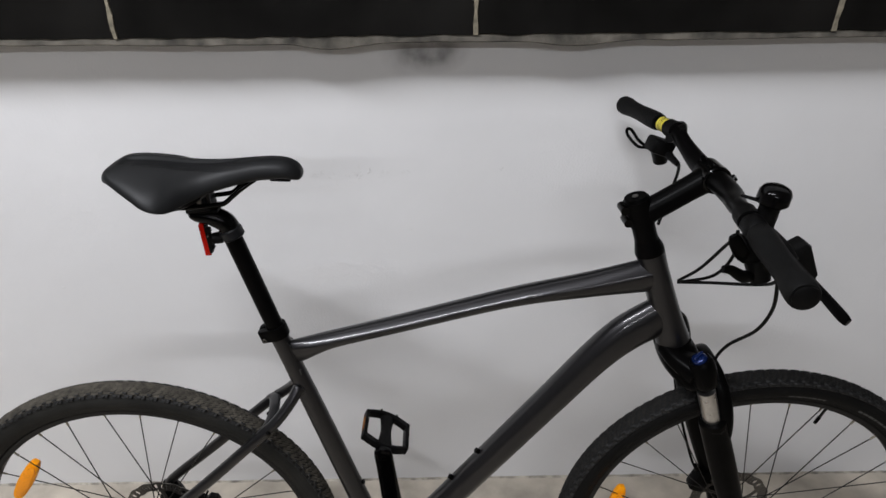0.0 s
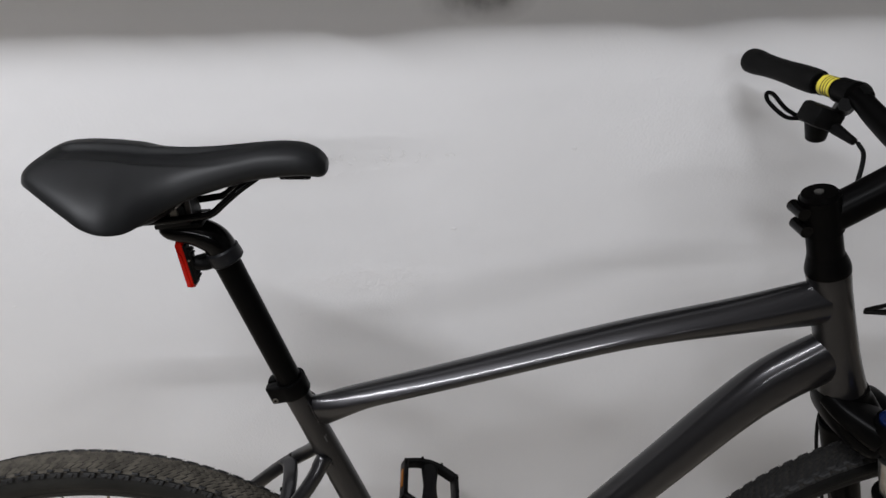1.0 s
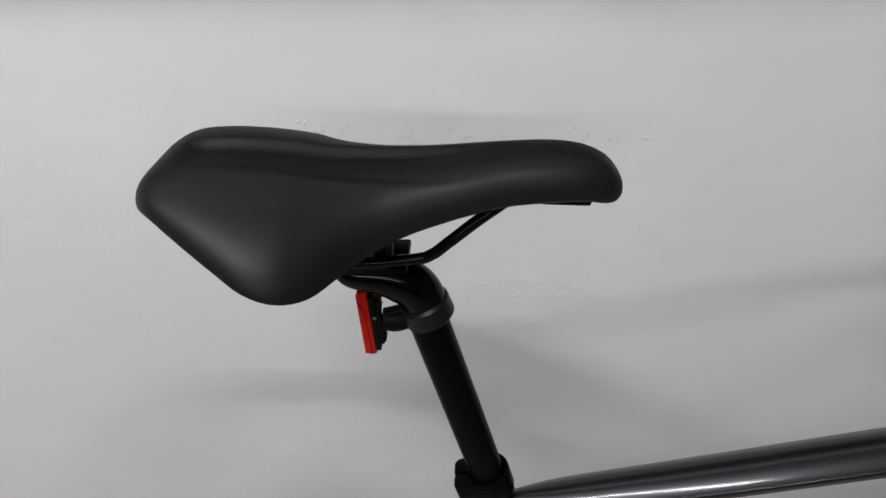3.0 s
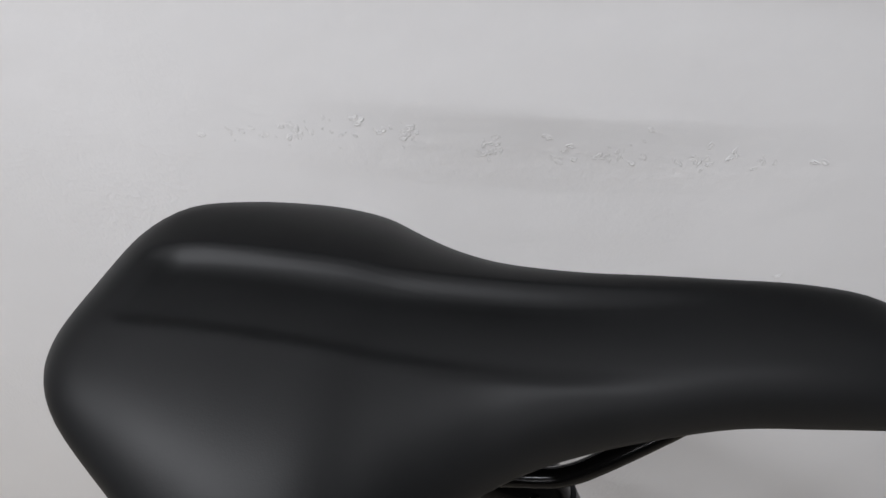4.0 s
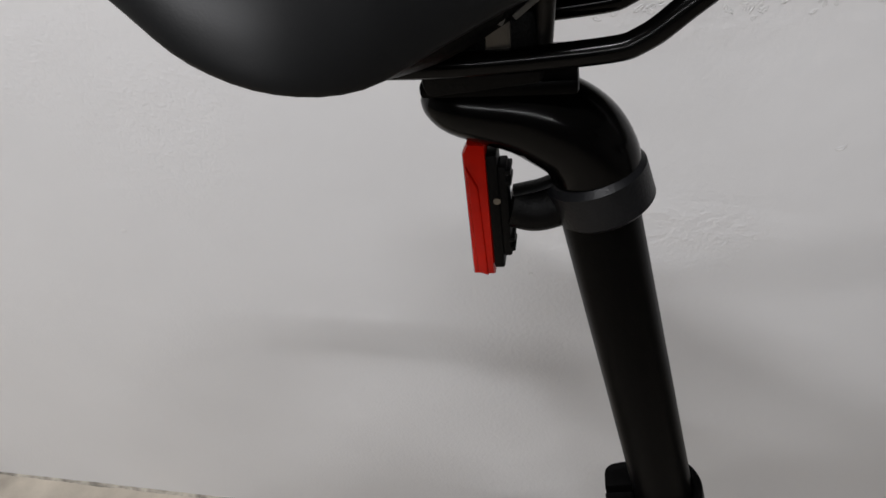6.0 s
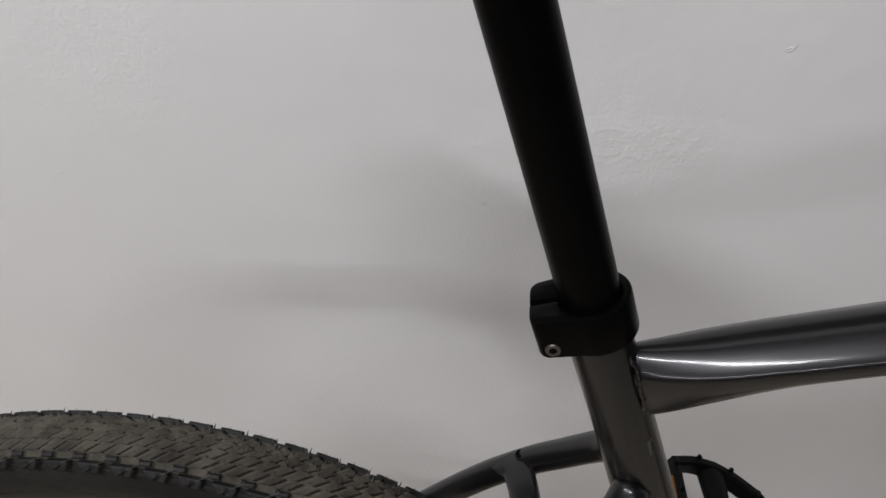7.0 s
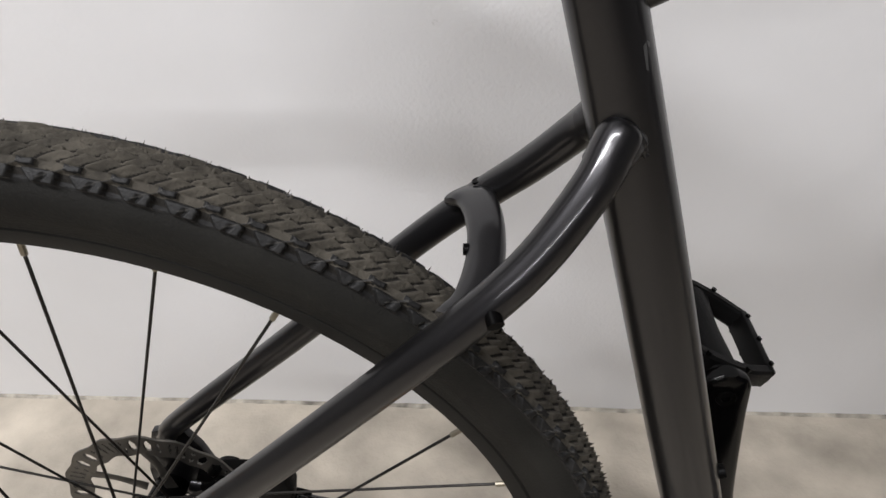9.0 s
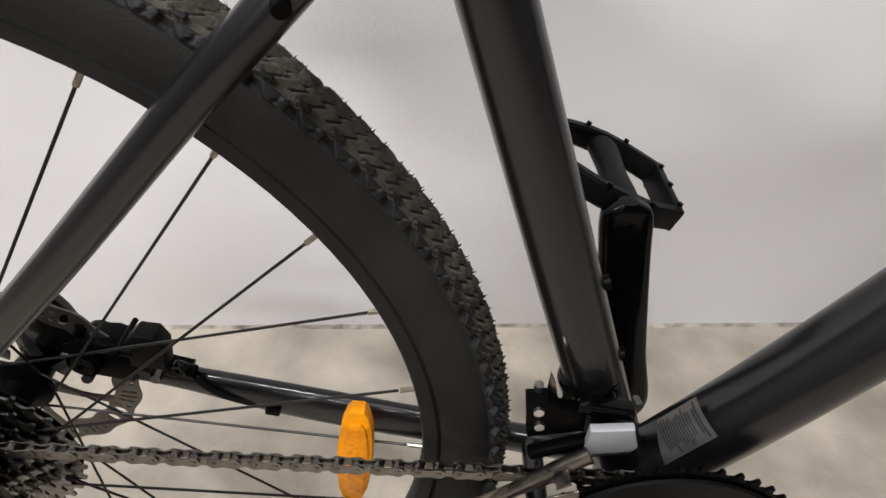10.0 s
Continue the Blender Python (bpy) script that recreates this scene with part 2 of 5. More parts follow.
def lathe(profile, c, n=64, axis="y", closed=True, bm=None):
    """A profile of (radius, offset along the axis) turned round an axis through c."""
    bm = bm or bmesh.new()
    rings = []
    for i in range(n):
        a = 2 * math.pi * i / n
        ca, sa = math.cos(a), math.sin(a)
        put = {"y": lambda r, o: (c[0] + r * ca, c[1] + o, c[2] + r * sa), "z": lambda r, o: (c[0] + r * ca, c[1] + r * sa, c[2] + o)}[axis]
        rings.append([bm.verts.new(put(r, o)) for r, o in profile])
    k = len(profile)
    for i in range(n):
        a, b = rings[i], rings[(i + 1) % n]
        for j in range(k if closed else k - 1):
            bm.faces.new((a[j], a[(j + 1) % k], b[(j + 1) % k], b[j]))
    if not closed:
        for e in (0, k - 1):
            bm.faces.new([r[e] for r in rings])
    return bm


# ---- the room ----
WALL_Y = 0.437


def structure(name, lo, hi, mat, label, category):
    c = [(a + b) / 2 for a, b in zip(lo, hi)]
    ob = part(name, box([b - a for a, b in zip(lo, hi)], pose(*c), 0), mat, None, smooth=False)
    return tagged(ob, label, category, kind="structure")


structure("floor", (-4.0, -7.2, -0.205), (4.9, 0.75, -0.005), M_FLOOR, "stained beige bare concrete floor", "floor")
wall_front = structure("wall_front", (-3.8, WALL_Y, -0.005), (4.7, 0.62, 3.45), M_WALL, "white painted plaster wall with chipped patches", "wall")
# unseen walls and ceiling, added to close the room and limit its bounce
structure("wall_back", (-3.8, -7.2, -0.005), (4.7, -7.0, 3.45), M_ROOM, "plain plaster wall, unseen and darkened", "wall")
structure("wall_side", (-4.0, -7.2, -0.005), (-3.8, 0.62, 3.45), M_ROOM, "plain plaster wall, unseen and darkened", "wall")
structure("wall_side.001", (4.7, -7.2, -0.005), (4.9, 0.62, 3.45), M_ROOM, "plain plaster wall, unseen and darkened", "wall")
structure("ceiling", (-4.0, -7.2, 3.45), (4.9, 0.62, 3.65), M_ROOM, "plain plaster ceiling, unseen and darkened", "ceiling")

# the clad ledge that juts out over the wall
LEDGE_Y = 0.36
ledge = structure("wall_ledge", (-3.8, LEDGE_Y + 0.012, 1.217), (4.7, WALL_Y, 1.55), M_MORTAR, "jutting wall ledge clad with black stone tiles", "ledge")


def tile_slab(w, h, seed):
    rnd = random.Random(seed)
    n = 24
    pts = [(-w / 2 + w * i / n, rnd.uniform(-0.002, 0.002)) for i in range(n + 1)]
    return prism(pts + [(w / 2, h), (-w / 2, h)], 0, 0.014, None, 0.0012)


tiles = [part("tile", tile_slab(0.621, 0.30, s), M_TILE, ledge, smooth=False) for s in range(3)]
for s, t in enumerate(tiles):
    t.location = (0.0030 + 0.3145 + 0.629 * (s - 1), LEDGE_Y, 1.2105)
for i in list(range(-6, -1)) + list(range(2, 8)):
    again("tile", tiles[i % 3], pose(0.0030 + 0.3145 + 0.629 * i, LEDGE_Y, 1.2105), ledge)


def joint_strip(seed):
    """A crumbly pale strip of mortar between two tiles, not quite upright."""
    rnd = random.Random(seed)
    n = 16
    lean = rnd.uniform(-0.010, 0.010)
    left = [(lean * i / n - 0.0034 + rnd.uniform(-0.0018, 0.0012), 0.30 * i / n) for i in range(n + 1)]
    right = [(lean * i / n + 0.0034 + rnd.uniform(-0.0012, 0.0018), 0.30 * i / n) for i in range(n + 1)]
    return prism(left + right[::-1], -0.0022, 0.010, None, 0.0006)


for i in range(-4, 6):
    strip = part("mortar_joint", joint_strip(40 + i), M_JOINT, ledge, smooth=False)
    strip.location = (0.0030 + 0.629 * i, LEDGE_Y, 1.2105)


def mortar_lip():
    """The ragged plaster bead under the tiles."""
    bm = bmesh.new()
    n = 700
    rows = []
    for i in range(n + 1):
        x = -3.0 + 7.2 * i / n
        a = noise.noise((x * 3.1, 0.3, 7.0)) * 0.006 + noise.noise((x * 22, 1.3, 2.0)) * 0.0016 - 0.016 * math.exp(-(((x - 0.38) / 0.06) ** 2)) - 0.015 * math.exp(-(((x - 0.81) / 0.07) ** 2))
        b = noise.noise((x * 40, 4.3, 2.0)) * 0.0022
        rows.append([bm.verts.new(v) for v in ((x, WALL_Y, 1.1975), (x, LEDGE_Y + 0.004 + b, 1.1975 + a * 0.7), (x, LEDGE_Y + 0.001 + b, 1.1995 + a * 0.7), (x, LEDGE_Y + 0.003 - b, 1.2105), (x, WALL_Y, 1.2105))])
    for p, q in zip(rows, rows[1:]):
        for j in range(4):
            bm.faces.new((p[j], p[j + 1], q[j + 1], q[j]))
    return bm


part("mortar_bead", mortar_lip(), M_LIP, ledge, "ragged grey plaster bead")


def crumbly_joint():
    """The broken seam between the wall and the floor."""
    bm = bmesh.new()
    n = 1600
    rows = []
    for i in range(n + 1):
        x = -2.9 + 7.0 * i / n
        a = abs(noise.noise((x * 9, 2.3, 1.0))) * 0.005 + abs(noise.noise((x * 34, 1.3, 5.0))) * 0.0026
        h = 0.0022 + abs(noise.noise((x * 8, 8.3, 3.0))) * 0.005 + abs(noise.noise((x * 31, 8.3, 3.0))) * 0.0030
        rows.append([bm.verts.new(v) for v in ((x, WALL_Y - 0.003 - a, -0.005), (x, WALL_Y - 0.002 - a * 0.6, -0.005 + h * 0.6), (x, WALL_Y + 0.001, -0.0038 + h * 0.8))])
    for p, q in zip(rows, rows[1:]):
        for j in range(2):
            bm.faces.new((p[j], p[j + 1], q[j + 1], q[j]))
    return bm


tagged(part("trim", crumbly_joint(), M_SEAM, None), "ragged mortar seam along the foot of the wall", "seam", kind="structure")

# ---- the bicycle ----
LEAN = -3.05
bike = new("bicycle")
bike.matrix_world = pose(0, 0, 0, LEAN)
tagged(bike, "dark grey hybrid bicycle with black saddle beside a white wall", "bicycle")

AXLE, AXLE_F = (0.005, 0.0, 0.3485), (1.139, 0.0, 0.353)

# frame
part("seat_tube", sweep([(0.4510, 0, 0.280, 0.0175, 0.0190), (0.4015, 0, 0.446, 0.0175, 0.0188), (0.3490, 0, 0.630, 0.0168, 0.0175), (0.3140, 0, 0.7515, 0.0155, 0.0155), (0.2980, 0, 0.806, 0.0152, 0.0152)], n=24), M_FRAME, bike, "dark grey metallic tube")
# a flat sloping crown, a tight ridge along each side and a narrower belly
RIDGED = rounded([(-0.35, 1.03), (-0.98, 0.42), (-1.06, 0.10), (-0.92, -0.45), (-0.45, -1.04), (0.45, -1.04), (0.92, -0.45), (1.06, 0.10), (0.98, 0.42), (0.35, 1.03)], 3)
part(
    "top_tube",
    sweep(
        [(0.310, 0, 0.7765, 0.0070, 0.0150, 0.0300), (0.318, 0, 0.7785, 0.0105, 0.0140, 0.0290), (0.332, 0, 0.7820, 0.0138, 0.0132, 0.0265), (0.352, 0, 0.7870, 0.0164, 0.0130, 0.0210), (0.373, 0, 0.7925, 0.0173, 0.0130, 0.0165), (0.40, 0, 0.7992, 0.0178, 0.0130, 0.0137), (0.49, 0, 0.8220, 0.0190, 0.0131, 0.0131), (0.67, 0, 0.869, 0.020, 0.0145, 0.0145), (0.80, 0, 0.893, 0.0205, 0.0195, 0.0210), (0.892, 0, 0.9095, 0.0205, 0.027, 0.029)],
        section=RIDGED,
    ),
    M_FRAME,
    bike,
    "dark grey metallic tube with a ridge along its side",
)
part(
    "down_tube",
    sweep(
        [(0.448, 0, 0.283, 0.025, 0.0235), (0.503, 0, 0.343, 0.0255, 0.0240), (0.557, 0, 0.408, 0.0255, 0.0240), (0.629, 0, 0.501, 0.0255, 0.0245), (0.752, 0, 0.661, 0.0255, 0.0258), (0.821, 0, 0.750, 0.0245, 0.0280), (0.869, 0, 0.799, 0.023, 0.032), (0.926, 0, 0.836, 0.02, 0.035)],
        n=28,
        power=2.2,
    ),
    M_FRAME,
    bike,
    "thick dark grey metallic tube",
)
part("head_tube", sweep([(0.888, 0, 0.9480, 0.022, 0.022), (0.901, 0, 0.912, 0.0215, 0.0215), (0.929, 0, 0.835, 0.0235, 0.0235), (0.948, 0, 0.784, 0.0275, 0.0275)], n=28), M_FRAME, bike, "dark grey metallic tube")
part("bottom_bracket_shell", rod((0.460, -0.036, 0.28), (0.460, 0.036, 0.28), 0.022, 24), M_FRAME, bike)
def weld_bead(path, r, seed):
    """A row of overlapping blobs of weld along a path."""
    rnd = random.Random(seed)
    pts = spline([(*p, 0, 0) for p in path], 5)
    return sweep([(p[0] + rnd.uniform(-0.0005, 0.0005), p[1], p[2], r * (1.15 if k % 2 else 0.85), r * (1.15 if k % 2 else 0.85)) for k, p in enumerate(pts)], n=10, m=3)


for side in (-1, 1):
    part("weld", weld_bead([(0.3120, 0.0085 * side, 0.7960), (0.3165, 0.0108 * side, 0.7890), (0.3190, 0.0112 * side, 0.7800), (0.3215, 0.0108 * side, 0.7690), (0.3235, 0.0095 * side, 0.7580)], 0.0011, 3 + side), M_FRAME, bike, "rippled weld")
    part("stay_socket", sweep([(0.3150, 0.0215 * side, 0.6950, 0.0090, 0.0090), (0.3205, 0.0165 * side, 0.7000, 0.0098, 0.0098), (0.3255, 0.0110 * side, 0.7025, 0.0088, 0.0094), (0.3290, 0.0050 * side, 0.7030, 0.0060, 0.0070)], ref=(0, 0, 1), n=20), M_FRAME, bike)
    part("weld", weld_bead([(0.3180, 0.0165 * side, 0.7100), (0.3250, 0.0185 * side, 0.7100), (0.3315, 0.0175 * side, 0.7050), (0.3330, 0.0170 * side, 0.6980)], 0.0012, 5 + side), M_FRAME, bike)


def stay(side):
    return sweep(
        [(0.3245, 0.0120 * side, 0.7095, 0.0060, 0.0060), (0.3230, 0.0140 * side, 0.7070, 0.0092, 0.0092), (0.3190, 0.0185 * side, 0.7005, 0.0096, 0.0096), (0.3115, 0.0270 * side, 0.6885, 0.0093, 0.0093), (0.2910, 0.0395 * side, 0.6635, 0.0093, 0.0093), (0.2670, 0.048 * side, 0.641, 0.0093, 0.0093), (0.2270, 0.0540 * side, 0.6055, 0.0093, 0.0093), (0.1385, 0.058 * side, 0.5225, 0.0096, 0.0096), (0.036, 0.0615 * side, 0.432, 0.0090, 0.0090), (0.015, 0.064 * side, 0.408, 0.0082, 0.0082)],
        ref=(0.7, 0, -0.7),
        n=18,
    )


part("seat_stay", stay(-1), M_FRAME, bike, "dark grey metallic tube")
part("seat_stay", stay(1), M_FRAME, bike, "dark grey metallic tube")


def chainstay(side):
    return sweep([(0.02, 0.064 * side, 0.345, 0.008, 0.009), (0.10, 0.062 * side, 0.327, 0.008, 0.011), (0.19, 0.058 * side, 0.302, 0.009, 0.017), (0.29, 0.052 * side, 0.281, 0.009, 0.018), (0.36, 0.040 * side, 0.281, 0.010, 0.013), (0.445, 0.024 * side, 0.281, 0.012, 0.013)], n=18)


part("chainstay", chainstay(1), M_FRAME, bike, "dark grey metallic tube")
part("chainstay", chainstay(-1), M_FRAME, bike, "dark grey metallic tube")
part("chainstay_bridge", rod((0.385, -0.03, 0.283), (0.385, 0.03, 0.283), 0.008), M_FRAME, bike)
for side in (-1, 1):
    part("dropout", prism([(-0.012, 0.34), (0.005, 0.333), (0.05, 0.332), (0.055, 0.345), (0.042, 0.398), (0.030, 0.422), (0.006, 0.415), (-0.010, 0.367)], 0.061 if side > 0 else -0.068, 0.068 if side > 0 else -0.061), M_FRAME, bike)
# the curved brace between the seat stays
part("stay_bridge", sweep([(0.257, 0.048, 0.642, 0.0125, 0.004), (0.264, 0.036, 0.646, 0.0102, 0.0045), (0.2690, 0.012, 0.6455, 0.0096, 0.0055), (0.2690, -0.012, 0.6405, 0.0096, 0.0055), (0.264, -0.034, 0.636, 0.0102, 0.0045), (0.257, -0.045, 0.632, 0.0125, 0.004)], ref=(1, 0, 0.25), n=16, power=2.6), M_FRAME, bike, "curved dark grey brace")
part("bolt", rod((0.2665, 0.047, 0.645), (0.2645, 0.0475, 0.6510), 0.0034, 10), M_BLACK, bike)
part("bolt", rod((0.264, -0.004, 0.642), (0.2585, -0.004, 0.642), 0.003, 10), M_BLACK, bike)
part("bolt", rod((0.2720, -0.053, 0.6455), (0.2738, -0.0588, 0.6428), 0.0038, 14), M_BLACK, bike, "black rubber plug")
for z in (0.471, 0.413):
    x = 0.4434 - 0.27 * (z - 0.285) + 0.0185
    part("bottle_bolt", rod((x - 0.003, 0, z - 0.001), (x + 0.0055, 0, z + 0.0015), 0.0045, 12), M_BLACK, bike)
for x, z in ((0.629, 0.543), (0.581, 0.479)):
    part("bottle_bolt", rod((x + 0.004, 0, z - 0.003), (x - 0.005, 0, z + 0.004), 0.0048, 12), M_BLACK, bike)
# stickers on the tubes


def emblem():
    """A small badge wrapped round the seat tube."""
    bm = bmesh.new()
    rows = []
    for i in range(7):
        a = radians(38 + 20 * i / 6)
        rows.append([bm.verts.new((0.3183 - 0.288 * d + 0.0160 * math.sin(a), -0.0160 * math.cos(a), 0.7365 + d)) for d in (-0.0060 + 0.0015 * abs(i - 3) / 3, 0.0060 - 0.0015 * abs(i - 3) / 3)])
    for p, q in zip(rows, rows[1:]):
        bm.faces.new((p[0], p[1], q[1], q[0]))
    return bm


part("sticker", emblem(), M_PALE, bike, "small pale grey emblem")


def dt_label():
    """A silver sticker bent round the down tube."""
    bm = bmesh.new()
    u, n2 = Vector((0.665, 0, 0.747)), Vector((-0.747, 0, 0.665))
    c0 = Vector((0.4815, 0, 0.326))
    rows = []
    for i in range(9):
        a = radians(34 + 64 * i / 8)
        off = n2 * math.sin(a) * 0.0254 + Vector((0, -1, 0)) * math.cos(a) * 0.0268
        rows.append([bm.verts.new(c0 + u * s + off) for s in (-0.006 + 0.010 * i / 8, 0.036)])
    for p, q in zip(rows, rows[1:]):
        bm.faces.new((p[0], p[1], q[1], q[0]))
    return bm


label_dt = part("sticker", dt_label(), M_LABEL, bike, "silver sticker with rows of fine print")


def dt_bars(seed):
    """Bars of print across the sticker."""
    rnd = random.Random(seed)
    bm = bmesh.new()
    u, n2 = Vector((0.665, 0, 0.747)), Vector((-0.747, 0, 0.665))
    c0 = Vector((0.4815, 0, 0.326))
    for k in range(14):
        s0 = 0.0035 + 0.0020 * k + (0.0018 if k > 11 else 0)
        wide = 0.0011 if k < 12 else 0.0016
        lo, hi = rnd.uniform(38, 52), rnd.uniform(82, 95)
        rows = []
        for i in range(7):
            a = radians(lo + (hi - lo) * i / 6)
            off = n2 * math.sin(a) * 0.0257 + Vector((0, -1, 0)) * math.cos(a) * 0.0271
            rows.append([bm.verts.new(c0 + u * s + off) for s in (s0, s0 + wide)])
        for p, q in zip(rows, rows[1:]):
            bm.faces.new((p[0], p[1], q[1], q[0]))
    return bm


part("print", dt_bars(5), M_INK, label_dt, "dark bars of fine print")

# seat clamp
clamp_axis = Vector((-0.26, 0, 0.965))
clamp_at = Vector((0.2970, 0, 0.8120))


def ring_about(c, axis, r_in, r_out, h, n=40, bev=0.002):
    prof = [(r_in, -h / 2), (r_out - bev, -h / 2), (r_out, -h / 2 + bev), (r_out, h / 2 - bev), (r_out - bev, h / 2), (r_in, h / 2)]
    bm = lathe(prof, (0, 0, 0), n, "z")
    q = Vector((0, 0, 1)).rotation_difference(axis).to_matrix().to_4x4()
    bmesh.ops.transform(bm, matrix=Matrix.Translation(c) @ q, verts=bm.verts)
    return bm


def clamp_body():
    """A collar that runs out into a split lug at the back."""
    arc = lambda cx, cy, r, a, b, k: [(cx + r * math.cos(radians(a + (b - a) * i / k)), cy + r * math.sin(radians(a + (b - a) * i / k))) for i in range(k + 1)]
    near = [(-0.0272, -0.0016)] + arc(-0.0212, -0.0092, 0.0060, 180, 270, 6)
    far = [(x, -y) for x, y in near[::-1]]
    inner = arc(0, 0, 0.0141, 173.5, -173.5, 40)
    return prism(near + arc(0, 0, 0.0184, -112, 112, 36) + far + inner, -0.0095, 0.0120, None, 0.0013)


lug = Matrix.Translation(clamp_at) @ Vector((0, 0, 1)).rotation_difference(clamp_axis).to_matrix().to_4x4()
body = clamp_body()
bmesh.ops.transform(body, matrix=lug @ pose(0, 0, 0, 90), verts=body.verts)
clamp = part("seat_clamp", body, M_BLACK, bike, "black clamp with a split rear lug")
part("clamp_bolt", ring_about(lug @ Vector((-0.0200, -0.0154, -0.0042)), Vector((0, 1, 0)), 0.0019, 0.0036, 0.0016, 24, 0.0005), M_DISC, clamp, "dark steel hex bolt")
part("bolt_core", rod(lug @ Vector((-0.0200, -0.0156, -0.0042)), lug @ Vector((-0.0200, -0.0146, -0.0042)), 0.0020, 6), M_BLACK, clamp)

# seatpost and saddle
part("seatpost", sweep([(0.3030, 0, 0.790, 0.0138, 0.0138), (0.2500, 0, 0.987, 0.0138, 0.0138)], n=28, m=1), M_BLACK, bike, "black satin tube")
part(
    "seatpost_head",
    sweep([(0.2515, 0, 0.984, 0.0146, 0.0146), (0.2490, 0, 0.9985, 0.0152, 0.0152), (0.2435, 0, 1.0080, 0.0155, 0.0155), (0.2350, 0, 1.0140, 0.0155, 0.0155), (0.2250, 0, 1.0180, 0.0150, 0.0144), (0.2120, 0, 1.0200, 0.0142, 0.0126), (0.2030, 0, 1.0215, 0.0130, 0.0110), (0.1965, 0, 1.0235, 0.0100, 0.0078), (0.1930, 0, 1.0250, 0.0050, 0.0040)], n=28),
    M_GLOSS,
    bike,
    "glossy black curved head",
)
part("saddle_cradle", box((0.036, 0.038, 0.022), pose(0.2125, 0, 1.042, 0, -8, 0), 0.003), M_PLASTIC, bike)
part("cradle_plate", box((0.047, 0.034, 0.0050), pose(0.2180, 0, 1.0315, 0, -2, 0), 0.0015), M_BLACK, bike)
part("clamp_plate", prism([(-0.004, -0.0075), (0.0035, -0.0085), (0.0030, 0.0075), (-0.0035, 0.0085)], -0.0012, 0.0012, pose(0.2190, -0.0200, 1.0495), 0.0004), M_DISC, bike, "pale grey clamp plate")
part("clamp_bolt", rod((0.2305, -0.0150, 1.0420), (0.2310, -0.0150, 1.0600), 0.0030, 12), M_SPOKE, bike, "dark grey clamp bolt")
part("cradle_bolt", rod((0.2485, -0.0125, 1.0165), (0.2490, -0.0135, 1.0168), 0.0016, 10), M_GLOSS, bike)

SADDLE_ROWS = [
    # x, half-width, top, droop of the edge, thickness
    (0.0905, 0.0133, 1.0855, 0.0000, 0.0050),
    (0.0922, 0.0259, 1.0932, 0.0000, 0.0145),
    (0.0975, 0.0381, 1.1009, 0.0000, 0.0212),
    (0.1100, 0.0516, 1.1072, 0.0032, 0.0245),
    (0.1290, 0.0649, 1.1103, 0.0119, 0.0279),
    (0.1490, 0.0770, 1.1101, 0.0203, 0.0291),
    (0.1650, 0.0847, 1.1089, 0.0266, 0.0304),
    (0.1810, 0.0849, 1.1074, 0.0298, 0.0324),
    (0.1960, 0.0761, 1.1051, 0.0292, 0.0336),
    (0.2110, 0.0605, 1.1044, 0.0236, 0.0344),
    (0.2270, 0.0470, 1.1041, 0.0174, 0.0345),
    (0.2430, 0.0387, 1.1038, 0.0115, 0.0343),
    (0.2610, 0.0331, 1.1039, 0.0069, 0.0336),
    (0.2800, 0.0295, 1.1046, 0.0035, 0.0318),
    (0.3020, 0.0260, 1.1063, 0.0024, 0.0298),
    (0.3250, 0.0246, 1.1073, 0.0024, 0.0289),
    (0.3440, 0.0227, 1.1055, 0.0022, 0.0266),
    (0.3570, 0.0189, 1.1004, 0.0014, 0.0245),
    (0.3635, 0.0145, 1.0946, 0.0005, 0.0190),
    (0.3668, 0.0105, 1.0899, 0.0000, 0.0110),
]


def saddle_shell():
    bm = bmesh.new()
    rows = spline(SADDLE_ROWS, 4)
    n = 360
    step = lambda q: (lambda c: c * c * (3 - 2 * c))(min(1, max(0, q)))
    loops = []
    for x, w, top, droop, thick in rows:
        ring = []
        for j in range(n):
            a = 2 * math.pi * j / n
            v = math.cos(a)
            v = math.copysign(abs(v) ** 0.85, v)
            y = w * v
            mid = top - thick * 0.55 - droop * abs(v) ** 1.75
            if math.sin(a) >= 0:
                z = mid + thick * 0.55 * (1 - abs(v) ** 4.4) ** (1 / 2.0)
                # the channel: a sloping far wall, a tilted floor and a crease on the near side
                deep = step((0.0120 - y) / 0.0092) * (0.0054 - 0.0034 * min(1, max(0, -y / 0.022))) * step((y + 0.0270) / 0.0065)
                z -= deep * step((x - 0.112) / 0.012) * step((0.315 - x) / 0.09)
            else:
                z = mid - thick * 0.45 * (1 - abs(v) ** 2.2) ** (1 / 2)
            ring.append(bm.verts.new((x, y, z)))
        loops.append(ring)
    for p, q in zip(loops, loops[1:]):
        for j in range(n):
            bm.faces.new((p[j], p[(j + 1) % n], q[(j + 1) % n], q[j]))
    bm.faces.new(loops[0])
    bm.faces.new(loops[-1])
    return bm


saddle = part("saddle", saddle_shell(), M_SADDLE, bike, "smooth matte black saddle with a shallow channel")
